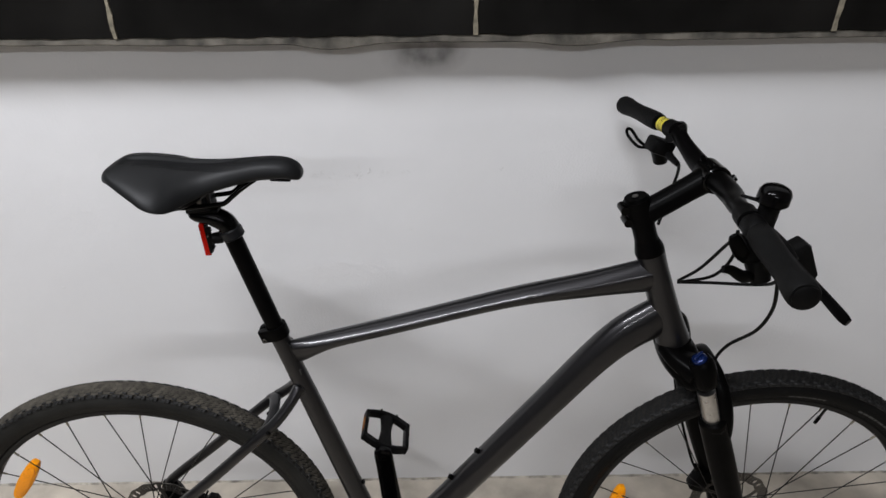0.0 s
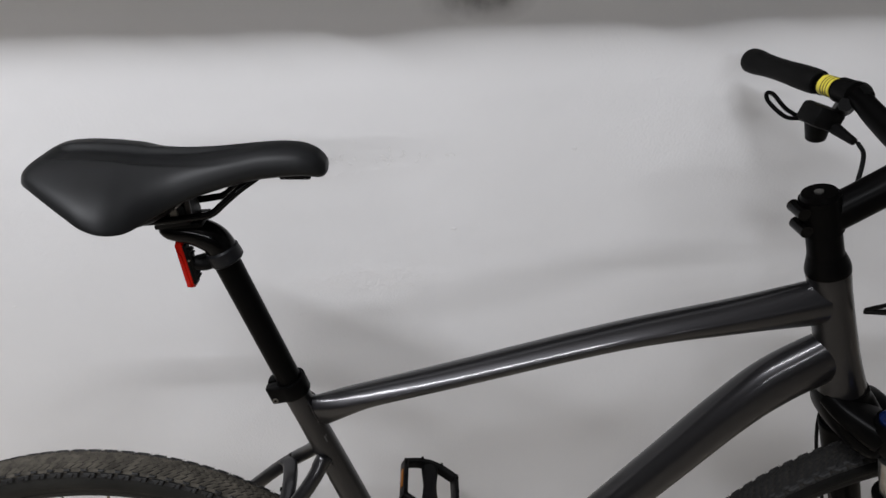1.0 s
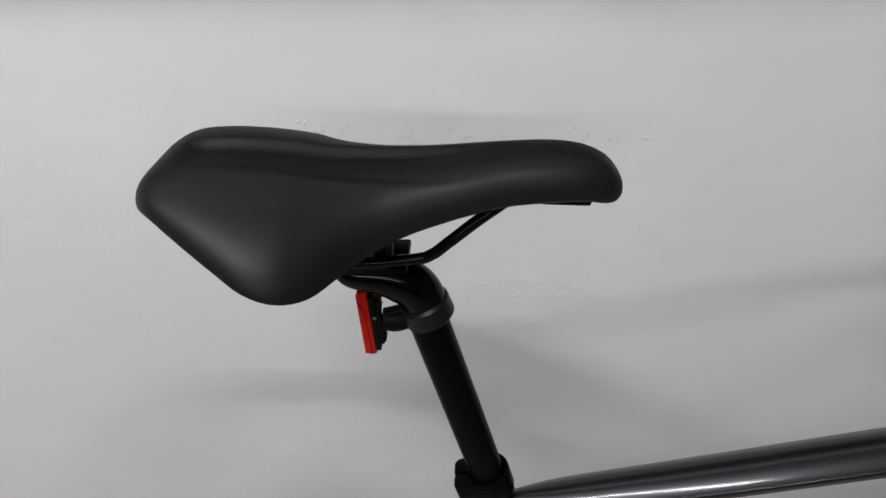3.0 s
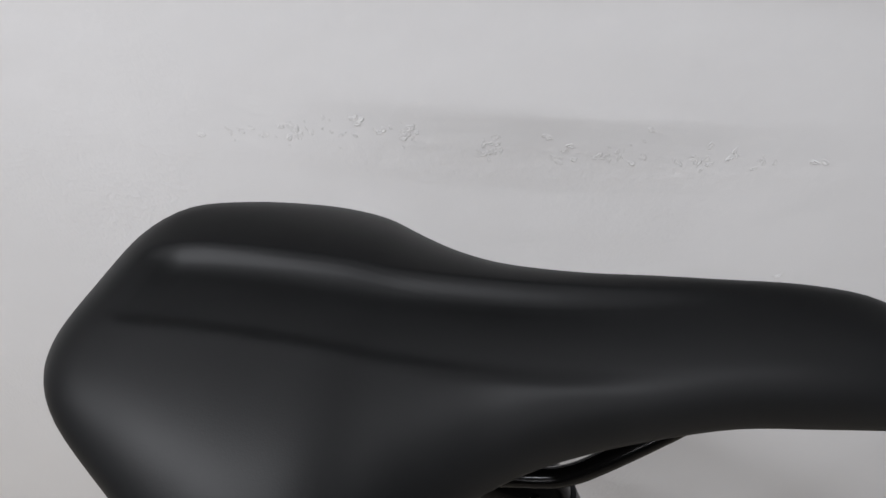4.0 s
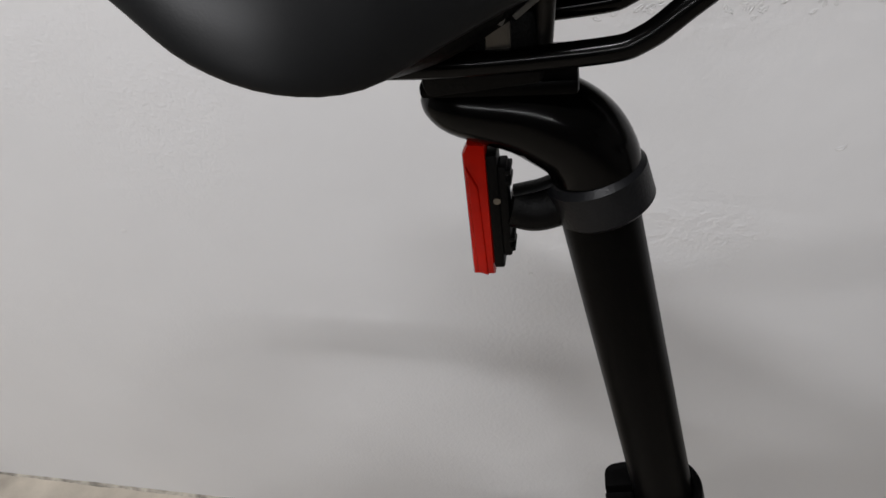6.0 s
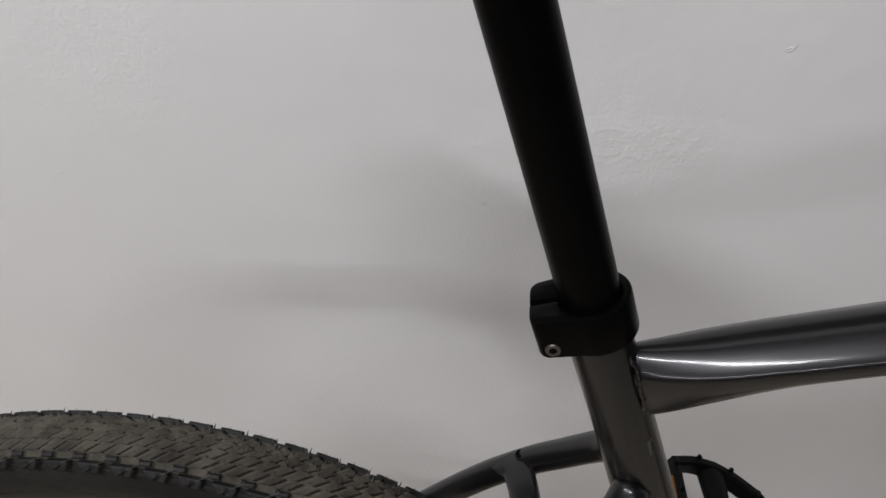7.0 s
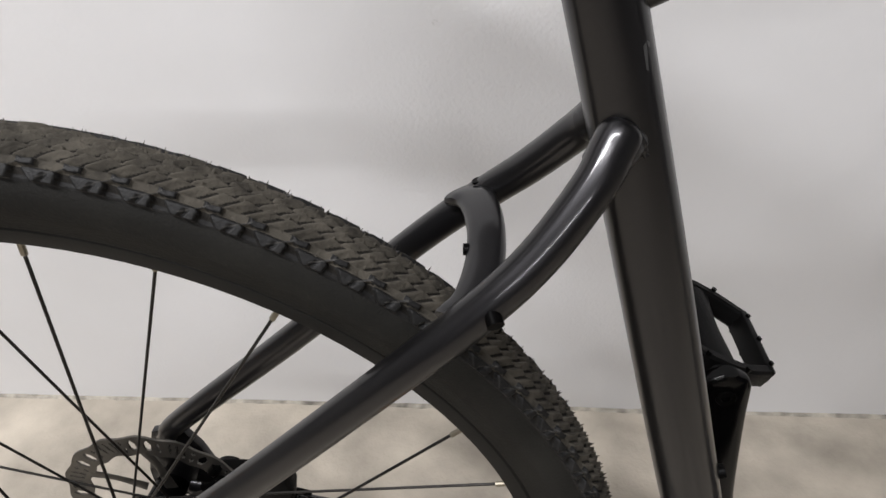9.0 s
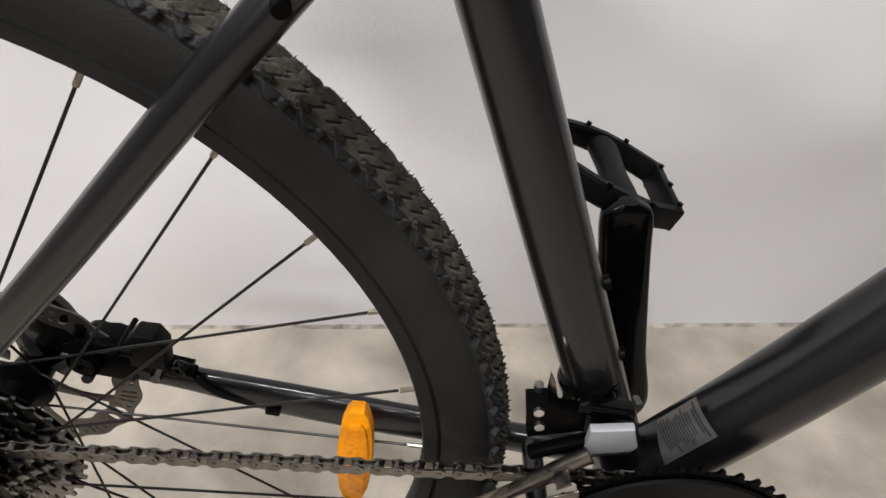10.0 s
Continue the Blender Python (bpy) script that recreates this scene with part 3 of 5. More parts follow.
for side in (-1, 1):
    part("rail", sweep([(0.301, 0.012 * side, 1.079, 0.0036, 0.0036), (0.284, 0.018 * side, 1.069, 0.0036, 0.0036), (0.2675, 0.0215 * side, 1.0565, 0.0036, 0.0036), (0.2570, 0.022 * side, 1.0480, 0.0036, 0.0036), (0.245, 0.022 * side, 1.0445, 0.0036, 0.0036), (0.20, 0.022 * side, 1.0405, 0.0036, 0.0036), (0.17, 0.026 * side, 1.044, 0.0036, 0.0036), (0.145, 0.034 * side, 1.062, 0.0036, 0.0036)], n=12), M_GLOSS, saddle, "black steel rail")
part("nose_base", box((0.030, 0.018, 0.006), pose(0.336, 0, 1.0765, 0, 2, 0), 0.002), M_PLASTIC, saddle)
part("saddle_base", sweep([(0.120, 0, 1.078, 0.026, 0.010), (0.140, 0, 1.066, 0.046, 0.018), (0.170, 0, 1.060, 0.056, 0.022), (0.195, 0, 1.061, 0.046, 0.021), (0.215, 0, 1.067, 0.034, 0.018), (0.232, 0, 1.074, 0.026, 0.014)], n=20, power=3.0), M_PLASTIC, saddle, "black plastic shell underneath")

for dx, tilt, size in ((-0.0045, 68, 0.0125), (0.0015, 40, 0.0120), (-0.0010, -8, 0.0070)):
    part("print", box((size, 0.0006, 0.0018), pose(0.2265 + dx, -0.0268, 1.0590 + (0.0045 if size < 0.01 else 0), 14, -tilt, 0), 0.0002), M_PALE, saddle, "pale grey printed mark")

# tail light on a strap
light = part("tail_light", prism([(-0.0042, -0.0258), (0.0040, -0.0262), (0.0040, 0.0275), (-0.0022, 0.0280), (-0.0042, 0.0240)], -0.0042, 0.0042, pose(0.2104, -0.004, 0.9812, 0, -3.0, 0), 0.0018), M_RED, bike, "red plastic tail light strapped to the post")
part("lens_ridge", prism([(-0.0022, -0.0240), (0.0016, -0.0255), (0.0006, 0.0120), (-0.0030, 0.0200)], -0.0010, 0.0010, pose(0.2104, -0.0084, 0.9812, 0, -3.0, 0), 0.0008), M_RED, light, "raised lens facet")
part("light_back", box((0.0038, 0.010, 0.0460), pose(0.2162, -0.004, 0.9825, 0, -3.5, 0), 0.0008), M_PLASTIC, light, "black ribbed housing")
part("light_clip", box((0.0032, 0.009, 0.0365), pose(0.2194, -0.004, 0.9830, 0, -3.5, 0), 0.0008), M_PLASTIC, light)
for z in (0.9990, 0.9950, 0.9720, 0.9680):
    part("rib", box((0.0022, 0.009, 0.0019), pose(0.2212 - 0.06 * (z - 0.983), -0.004, z, 0, -3.5, 0), 0.0004), M_PLASTIC, light)
part("screw", rod((0.2168, -0.0095, 0.9885), (0.2168, -0.0083, 0.9885), 0.0013, 10), M_CHAIN, light, "small steel screw")
part("bracket_arm", sweep([(0.221, -0.003, 0.9830, 0.007, 0.0075), (0.230, -0.002, 0.9815, 0.0085, 0.0078), (0.240, 0, 0.9850, 0.010, 0.0085), (0.246, 0, 0.988, 0.011, 0.0085)], n=14), M_PLASTIC, light)
part("bracket_arm", sweep([(0.222, -0.003, 0.9890, 0.004, 0.0016), (0.232, -0.002, 0.9915, 0.004, 0.0016), (0.240, 0, 0.9950, 0.004, 0.0018)], n=10), M_PLASTIC, light)
part("strap", ring_about(Vector((0.2512, 0, 0.9898)), Vector((-0.34, 0, 0.94)), 0.0136, 0.0174, 0.0165), M_STRAP, light, "grey-black rubber strap")


# wheels
def tyre_point(R, a, phi, h=0.0):
    r = R[0] + (R[2] + h) * math.cos(phi)
    return (r * math.cos(a), (R[1] + h) * math.sin(phi), r * math.sin(a))


TYRE = (0.3342, 0.0215, 0.0218)


def tread(seed, along, across):
    """The tread as one relief: staggered slanting blocks on the crown, a row of dark lugs with thin ridges on each shoulder."""
    rnd = random.Random(seed)
    n, edge = 108, 62.0
    st = 2 * math.pi / n
    wide = 17.0
    ease = lambda q: (lambda c: c * c * (3 - 2 * c))(min(1.0, max(0.0, q)))

    def relief(turn, p):
        # height in metres, and which rubber: 0 dusty, 1 dark lug, 2 groove with painted shade
        lie, side, p = -p / wide, 1 if p >= 0 else -1, abs(p)
        t = turn + (0.5 if side > 0 else 0.0)
        rough = 0.0002 * noise.noise((t * 5, p * 0.3, side))
        if p < 2 * wide:
            seg, f = divmod(lie, 1.0)
            f -= 0.5
            g = 2 * turn - 0.85 * f + 0.62 * seg + 0.06 * noise.noise((turn * 1.3, lie * 1.4, 3.0))
            tall = 0.85 + 0.45 * noise.noise((math.floor(g) * 1.7, seg * 3.1, 5.0))
            g %= 1.0
            # a slow rise to a ledge, then a steep fall into a slot painted dark as shade
            rise = 0.35 + 0.65 * ease(g / 0.55) if g < 0.60 else ease((0.74 - g) / 0.14) if g < 0.80 else 0.35 * ease((g - 0.90) / 0.10)
            rise *= 0.62 + 0.38 * ease((0.5 - abs(f)) / 0.08)
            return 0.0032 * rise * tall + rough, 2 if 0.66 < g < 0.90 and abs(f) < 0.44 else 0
        u = t % 1.0 - 0.5
        v = (p - 2 * wide) / (edge - 2 * wide)
        lug = ease((0.42 - 0.35 * abs(v - 0.52) - abs(u + 0.22 * (v - 0.6))) / 0.07) * ease((0.29 - abs(v - 0.66)) / 0.08)
        small = ease((0.24 - abs(abs(u + 0.10) - 0.5)) / 0.07) * ease((0.17 - abs(v - 0.20 - 0.20 * (abs(u + 0.10) - 0.5))) / 0.07)
        notch = ease((0.07 - abs(u + 0.10 - 0.35 * (v - 0.6))) / 0.04) * ease((v - 0.52) / 0.1)
        vein = abs((u + 0.30 - 0.95 * (v - 0.40) + 0.5) % 1.0 - 0.5)
        ridge = ease((0.050 - vein) / 0.03) * ease((0.80 - v) / 0.1) * ease((v - 0.15) / 0.1)
        fall = ease((edge - p) / 3.0)
        h = 0.0003 + 0.0042 * max(lug * (1 - 0.55 * notch), 0.75 * small)
        # lugs get the dark rubber: little dust, plus the shade of their side faces
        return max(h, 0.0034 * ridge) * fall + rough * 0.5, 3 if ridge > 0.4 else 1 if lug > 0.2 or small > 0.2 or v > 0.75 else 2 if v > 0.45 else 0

    V, kind = [], []
    total = n * along
    for i in range(total):
        for j in range(across + 1):
            p = -edge + 2 * edge * j / across
            h, k = relief(i / along, p)
            V.append(tyre_point(TYRE, radians(3.2) + i * st / along, radians(p), 0.0003 + h))
            kind.append(k)
    F, mats = [], []
    w = across + 1
    for i in range(total):
        for j in range(across):
            a, b = i * w + j, ((i + 1) % total) * w + j
            F.append((a, b, b + 1, a + 1))
            mats.append(kind[a])
    # moulding whiskers
    for i in range(n):
        for p, q in ((-1, 0.1), (-2, 0.6), (14, 0.3), (15, 0.8), (-17, 0.3), (29, 0.05), (30, 0.55), (39, 0.3), (39, 0.8), (49, 0.1), (50, 0.6), (-48, 0.45)):
            if rnd.random() < 0.12:
                continue
            c = len(V)
            aa, ph, t = radians(3.2) + (i + q + rnd.uniform(-0.05, 0.05)) * st, radians(p + rnd.uniform(-2, 2)), rnd.uniform(0.0042, 0.0052) + (0.0018 if p > 45 else 0)
            V.extend([tyre_point(TYRE, aa - 0.0028, ph, 0.001), tyre_point(TYRE, aa + 0.0028, ph, 0.001), tyre_point(TYRE, aa, ph + 0.07, 0.001), tyre_point(TYRE, aa + rnd.uniform(-0.003, 0.003), ph, t)])
            F.extend([(c, c + 1, c + 3), (c + 1, c + 2, c + 3), (c + 2, c, c + 3)])
            mats.extend((0, 0, 0))
    return V, F, mats


def rotor_disc():
    """A wavy brake disc with large oval windows, small holes and slanting slots in turn."""
    n, k = 432, 12
    lo, hi = 0.0600, 0.0800

    def hole(deg, r):
        d, f = deg % 45.0, (r - lo) / (hi - lo)
        oval = ((d - 5.0) / 2.6) ** 2 + ((f - 0.52) / 0.30) ** 2 < 1 or ((d - 40.0) / 2.6) ** 2 + ((f - 0.52) / 0.30) ** 2 < 1
        slot = any(abs(d - c - 3.0 * (f - 0.5)) < 0.75 and 0.22 < f < 0.80 for c in (17.0, 21.5, 26.0))
        dot = any((d - c) ** 2 + ((f - e) * 12.0) ** 2 < 1.3 for c, e in ((11.0, 0.30), (12.0, 0.70), (32.5, 0.30), (33.5, 0.70)))
        return oval or slot or dot

    bm = bmesh.new()
    grid = []
    for i in range(n):
        a = 2 * math.pi * i / n
        wave = 0.0012 * math.cos(16 * a)
        grid.append([bm.verts.new(((r + wave * w) * math.cos(a), 0, (r + wave * w) * math.sin(a))) for r, w in ((lo + (hi - lo) * j / k, abs(2 * j / k - 1)) for j in range(k + 1))])
    for i in range(n):
        for j in range(k):
            if not hole(360.0 * (i + 0.5) / n, lo + (hi - lo) * (j + 0.5) / k):
                bm.faces.new((grid[i][j], grid[i][j + 1], grid[(i + 1) % n][j + 1], grid[(i + 1) % n][j]))
    bmesh.ops.delete(bm, geom=[v for v in bm.verts if not v.link_faces], context="VERTS")
    r = bmesh.ops.extrude_face_region(bm, geom=bm.faces[:])
    bmesh.ops.translate(bm, vec=(0, 0.0018, 0), verts=[v for v in r["geom"] if isinstance(v, bmesh.types.BMVert)])
    return bm


def spoke_mesh(length):
    bm = rod((0, 0, 0), (0, 0, length - 0.012), 0.0010, 8)
    wire = set(bm.faces)
    rod((0, 0, length - 0.011), (0, 0, length + 0.003), 0.0018, 8, bm)
    for f in bm.faces:
        f.material_index = 0 if f in wire else 1
    return bm


REFL = [(sx * x, sz * z) for sx, sz, order in ((-1, -1, 1), (1, -1, -1), (1, 1, 1), (-1, 1, -1)) for x, z in ((0.053, 0.0045), (0.049, 0.0075), (0.036, 0.0108), (0.012, 0.0128))[::order]]


def wheel(name, centre, seed, phase, reflectors, label, dusty):
    """A wheel round its own centre: tyre, tread, rim, hub, spokes, brake disc, reflectors."""
    w = new(name)
    w.parent, w.location = bike, centre
    tagged(w, label)
    prof = []
    for i in range(25):
        p = radians(-128 + 256 * i / 24)
        prof.append((TYRE[0] + TYRE[2] * math.cos(p), TYRE[1] * math.sin(p)))
    prof = [(0.3128, -0.0105), (0.3132, -0.0136)] + prof + [(0.3132, 0.0136), (0.3128, 0.0105)]
    part("tyre", lathe(prof, (0, 0, 0), 160), M_SIDEWALL if dusty else M_RUBBER, w, "black rubber tyre")
    V, F, mats = tread(seed, 30 if dusty else 10, 132 if dusty else 44)
    knobs = tagged(raw("tread", V, F, [M_TREAD if dusty else M_TREAD_CLEAN, M_EDGE, M_GROOVE_SHADE, M_RIDGE if dusty else M_EDGE], w, "knobbly tread", soft=True), kind="stuff")
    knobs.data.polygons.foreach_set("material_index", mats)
    rim = part("rim", lathe([(0.2995, -0.0072), (0.3010, -0.0098), (0.3050, -0.0110), (0.3100, -0.0113), (0.3116, -0.0100), (0.3190, -0.0092), (0.3190, 0.0092), (0.3116, 0.0100), (0.3100, 0.0113), (0.3050, 0.0110), (0.3010, 0.0098), (0.2995, 0.0072)], (0, 0, 0), 128), M_RIM, w, "black alloy rim")
    part("hub", lathe([(0.006, -0.066), (0.010, -0.066), (0.0125, -0.040), (0.023, -0.034), (0.023, -0.030), (0.013, -0.025), (0.012, 0.0), (0.014, 0.025), (0.023, 0.030), (0.023, 0.034), (0.015, 0.040), (0.013, 0.066), (0.006, 0.066)], (0, 0, 0), 32), M_BLACK, w, "black hub")
    tilt = math.radians(75)
    first = None
    for i in range(28):
        a = radians(phase) + 2 * math.pi * i / 28
        side = 1 if i % 2 else -1
        lead = tilt if i % 4 in (2, 3) else -tilt
        p = Vector((0.022 * math.cos(a + lead), 0.032 * side, 0.022 * math.sin(a + lead)))
        q = Vector((0.3 * math.cos(a), 0.002 * side, 0.3 * math.sin(a)))
        m = Matrix.Translation(p) @ Vector((0, 0, 1)).rotation_difference(q - p).to_matrix().to_4x4()
        if first is None:
            first = part("spoke", spoke_mesh((q - p).length), [M_SPOKE, M_NIPPLE], w)
            first.matrix_local = m
        else:
            again("spoke", first, m, w)
    rotor = part("brake_disc", rotor_disc(), M_DISC, w, "slotted steel brake disc")
    rotor.location = (0, 0.045, 0)
    for i in range(6):
        a = 2 * math.pi * i / 6
        part("disc_arm", sweep([(0.02 * math.cos(a), 0.0008, 0.02 * math.sin(a), 0.001, 0.006), (0.043 * math.cos(a + 0.35), 0.0008, 0.043 * math.sin(a + 0.35), 0.001, 0.0038), (0.0620 * math.cos(a + 0.5), 0.0008, 0.0620 * math.sin(a + 0.5), 0.001, 0.0050)], n=8, m=4), M_DISC, rotor)
    for deg, r in reflectors:
        m = pose(r * math.cos(radians(deg)), 0, r * math.sin(radians(deg)), 0, 90 - deg, 0)
        rf = part("reflector", prism(REFL, -0.006, 0.006, None, 0.002), M_ORANGE, w, "amber plastic wheel reflector")
        rf.matrix_local = m
        part("reflector_panel", prism([(x * 0.80, z * 0.74) for x, z in REFL], -0.0078, -0.0055, None, 0.0008), M_AMBER, rf, "amber panel of fine prisms")
    return w


rear = wheel("rear_wheel", AXLE, 3, 84.0, ((145.9, 0.255), (-8.5, 0.252)), "rear wheel with dusty knobbly tyre and dark spokes", True)
front = wheel("front_wheel", AXLE_F, 4, 83.3, ((169.5, 0.250),), "front wheel with knobbly tyre and dark spokes", False)
up = Vector((math.cos(radians(69.5)), 0, math.sin(radians(69.5))))
part("valve", rod(up * 0.300, up * 0.275, 0.0024, 12), M_SPOKE, front, "dark steel valve stem")
part("valve_cap", rod(up * 0.277, up * 0.262, 0.0034, 12, r2=0.0028), M_BLACK, front, "black valve cap")



def sidewall_print(a0, a1, seed):
    """Pale bars of print along the lower sidewall."""
    rnd = random.Random(seed)
    bm = bmesh.new()
    a = a0
    while a < a1:
        wide = rnd.uniform(0.7, 2.2)
        k = 3
        rows = [[bm.verts.new(tyre_point(TYRE, radians(a + wide * i / k), radians(-p), 0.0004)) for p in (112, 118, 124)] for i in range(k + 1)]
        for p, q in zip(rows, rows[1:]):
            for j in range(2):
                bm.faces.new((p[j], p[j + 1], q[j + 1], q[j]))
        a += wide + rnd.uniform(0.2, 0.5)
    return bm


for a0, a1 in ((75, 86), (49, 63)):
    part("sidewall_print", sidewall_print(a0, a1, 3), M_PALE, front, "pale grey bars of print")


# sprockets, chain and cranks
def cog(r, teeth, lo, hi, inner=0.0, c=(0, 0)):
    pts = []
    for i in range(teeth):
        for s, k in ((0.0, -0.0022), (0.28, -0.0010), (0.42, 0.0030), (0.58, 0.0030), (0.72, -0.0010)):
            a = 2 * math.pi * (i + s) / teeth
            pts.append((c[0] + (r + k) * math.cos(a), c[1] + (r + k) * math.sin(a)))
    return prism(pts, lo, hi, None, 0)


cassette = new("cassette")
cassette.parent, cassette.location = bike, AXLE
tagged(cassette, "stack of steel sprockets")
for i, t in enumerate((34, 30, 26, 23, 20, 17, 15, 13)):
    part("sprocket", cog(0.0127 * t / (2 * math.pi), t, -0.0235 - 0.0040 * i - 0.0018, -0.0235 - 0.0040 * i), M_COG, cassette, smooth=False)
part("spoke_guard", lathe([(0.025, -0.0205), (0.067, -0.0205), (0.067, -0.0195), (0.025, -0.0195)], (0, 0, 0), 64), M_PLASTIC, cassette, "black plastic disc")

BB = (0.462, 0.28)
crankset = new("crankset")
crankset.parent = bike
tagged(crankset, "black crankset with toothed chainrings")
part("outer_chainring", cog(0.0905, 46, -0.0535, -0.0510, c=BB), M_BLACK, crankset, "black toothed ring", smooth=False)
part("ring_guard", lathe([(0.050, -0.057), (0.0845, -0.057), (0.0860, -0.0555), (0.0845, -0.054), (0.050, -0.054)], (BB[0], 0, BB[1]), 96), M_PLASTIC, crankset, "black plastic guard")
part("inner_chainring", cog(0.0700, 36, -0.0445, -0.0425, c=BB), M_CHAIN, crankset, smooth=False)


def crank(side):
    y = 0.0865 * side
    z1 = 0.454 if side > 0 else 0.109
    x1 = 0.4455 if side > 0 else 0.478
    bm = sweep([(BB[0], y * 0.9, BB[1] - 0.02 * (1 if side > 0 else -1), 0.008, 0.015), (BB[0], y * 0.92, BB[1], 0.010, 0.024), (BB[0] * 0.7 + x1 * 0.3, y * 0.97, BB[1] * 0.7 + z1 * 0.3, 0.0090, 0.0205), (BB[0] * 0.2 + x1 * 0.8, y, BB[1] * 0.2 + z1 * 0.8, 0.0080, 0.0185), (x1, y, z1, 0.0078, 0.0185), (x1, y, z1 + 0.010 * side, 0.0074, 0.0160), (x1, y, z1 + 0.0165 * side, 0.006, 0.006)], n=24, power=3.0)
    return bm


part("crank_arm", crank(1), M_GLOSS, crankset, "glossy black arm")
part("crank_arm", crank(-1), M_GLOSS, crankset, "glossy black arm")
part("pedal_thread_cap", ring_about(Vector((0.4455, 0.0785, 0.450)), Vector((0, 1, 0)), 0.0035, 0.0075, 0.0012, 24, 0.0004), M_BLACK, crankset)
part("crank_axle", rod((BB[0], -0.09, BB[1]), (BB[0], 0.09, BB[1]), 0.011, 18), M_BLACK, crankset)


def pedal(centre, tilt, sgn):
    p = new("pedal")
    p.parent, p.matrix_local = bike, pose(*centre, 0, tilt, 0)
    tagged(p, "black metal platform pedal with small studs")
    y0, y1 = 0.004 * sgn, 0.098 * sgn
    ym = (y0 + y1) / 2
    part("pedal_body", sweep([(0, y0 - 0.006 * sgn, 0, 0.010, 0.008), (0, y0 + 0.010 * sgn, 0, 0.015, 0.009), (0, ym, 0, 0.0115, 0.0088), (0, y1 - 0.010 * sgn, 0, 0.015, 0.009), (0, y1 + 0.003 * sgn, 0, 0.010, 0.008)], ref=(1, 0, 0), n=16), M_PLASTIC, p)
    for x in (-0.046, 0.046):
        part("cage_bar", box((0.0075, 0.074, 0.019), pose(x, ym, 0), 0.0015), M_PLASTIC, p)
    for k, y in ((-1, y0 + 0.001 * sgn), (1, y1 - 0.001 * sgn)):
        for s in (-1, 1):
            part("cage_bar", sweep([(0.0, y, 0, 0.006, 0.010), (0.022 * s, y - 0.003 * k * sgn, 0, 0.0058, 0.0095), (0.046 * s, ym + (y - ym) * 0.72, 0, 0.0055, 0.0095)], n=10, m=3, power=3.5), M_PLASTIC, p)
    for x in (-0.047, 0.047):
        for y in (ym - 0.028, ym, ym + 0.028):
            for h in (-1, 1):
                part("stud", rod((x, y, 0.007 * h), (x, y, 0.0115 * h), 0.0022, 8), M_BLACK, p)
    for x in (-0.018, 0.018):
        for y in (y0, y1):
            part("stud", rod((x, y, 0.006), (x, y, 0.0115), 0.0022, 8), M_BLACK, p)
    part("reflector", box((0.003, 0.034, 0.009), pose(-0.0500, ym, 0), 0.001), M_DULL_AMBER, p, "dull amber plastic strip")
    return p


pedal((0.4465, 0.0975, 0.457), 27, 1)
pedal((0.478, -0.0965, 0.109), 0, -1)


def chain_link(outer):
    bm = bmesh.new()
    h = 0.0127 / 2
    pts = []
    for i in range(9):
        a = radians(90 + 180 * i / 8)
        pts.append((-h + 0.0043 * math.cos(a), 0.0043 * math.sin(a)))
    pts.append((0, -0.0031))
    for i in range(9):
        a = radians(-90 + 180 * i / 8)
        pts.append((h + 0.0043 * math.cos(a), 0.0043 * math.sin(a)))
    pts.append((0, 0.0031))
    y = 0.0030 if outer else 0.0019
    for s in (-1, 1):
        prism(pts, y * s - 0.0005, y * s + 0.0005, None, 0, bm)
    for x in (-h, h):
        rod((x, -0.0040 if outer else -0.0024, 0), (x, 0.0040 if outer else 0.0024, 0), 0.0018 if outer else 0.0037, 10, bm)
    return bm


def chain_path():
    """A closed loop round a sprocket and the inner ring, one point a link."""
    ca, ra, cb, rb = Vector((0, 0.352)), 0.0300, Vector(BB), 0.0658
    d = cb - ca
    L, base = d.length, math.atan2(d.y, d.x)
    k = math.acos((ra - rb) / L)
    up, dn = base + k, base - k
    pts = []
    A1 = ca + ra * Vector((math.cos(up), math.sin(up)))
    B1 = cb + rb * Vector((math.cos(up), math.sin(up)))
    B2 = cb + rb * Vector((math.cos(dn), math.sin(dn)))
    A2 = ca + ra * Vector((math.cos(dn), math.sin(dn)))
    for i in range(40):
        pts.append(A1.lerp(B1, i / 40))
    for i in range(40):
        a = up + (dn - up) * i / 40
        pts.append(cb + rb * Vector((math.cos(a), math.sin(a))))
    for i in range(40):
        pts.append(B2.lerp(A2, i / 40))
    span = 2 * math.pi - (up - dn)
    for i in range(40):
        a = dn - span * i / 40
        pts.append(ca + ra * Vector((math.cos(a), math.sin(a))))
    pts.append(pts[0].copy())
    return pts


chain = new("chain")
chain.parent = bike
tagged(chain, "greyish oily bicycle chain")
protos = []
for outer in (True, False):
    protos.append(chain_link(outer))
path2 = chain_path()
lengths = [0.0]
for p, q in zip(path2, path2[1:]):
    lengths.append(lengths[-1] + (q - p).length)
count = round(lengths[-1] / 0.0127 / 2) * 2
made = [None, None]
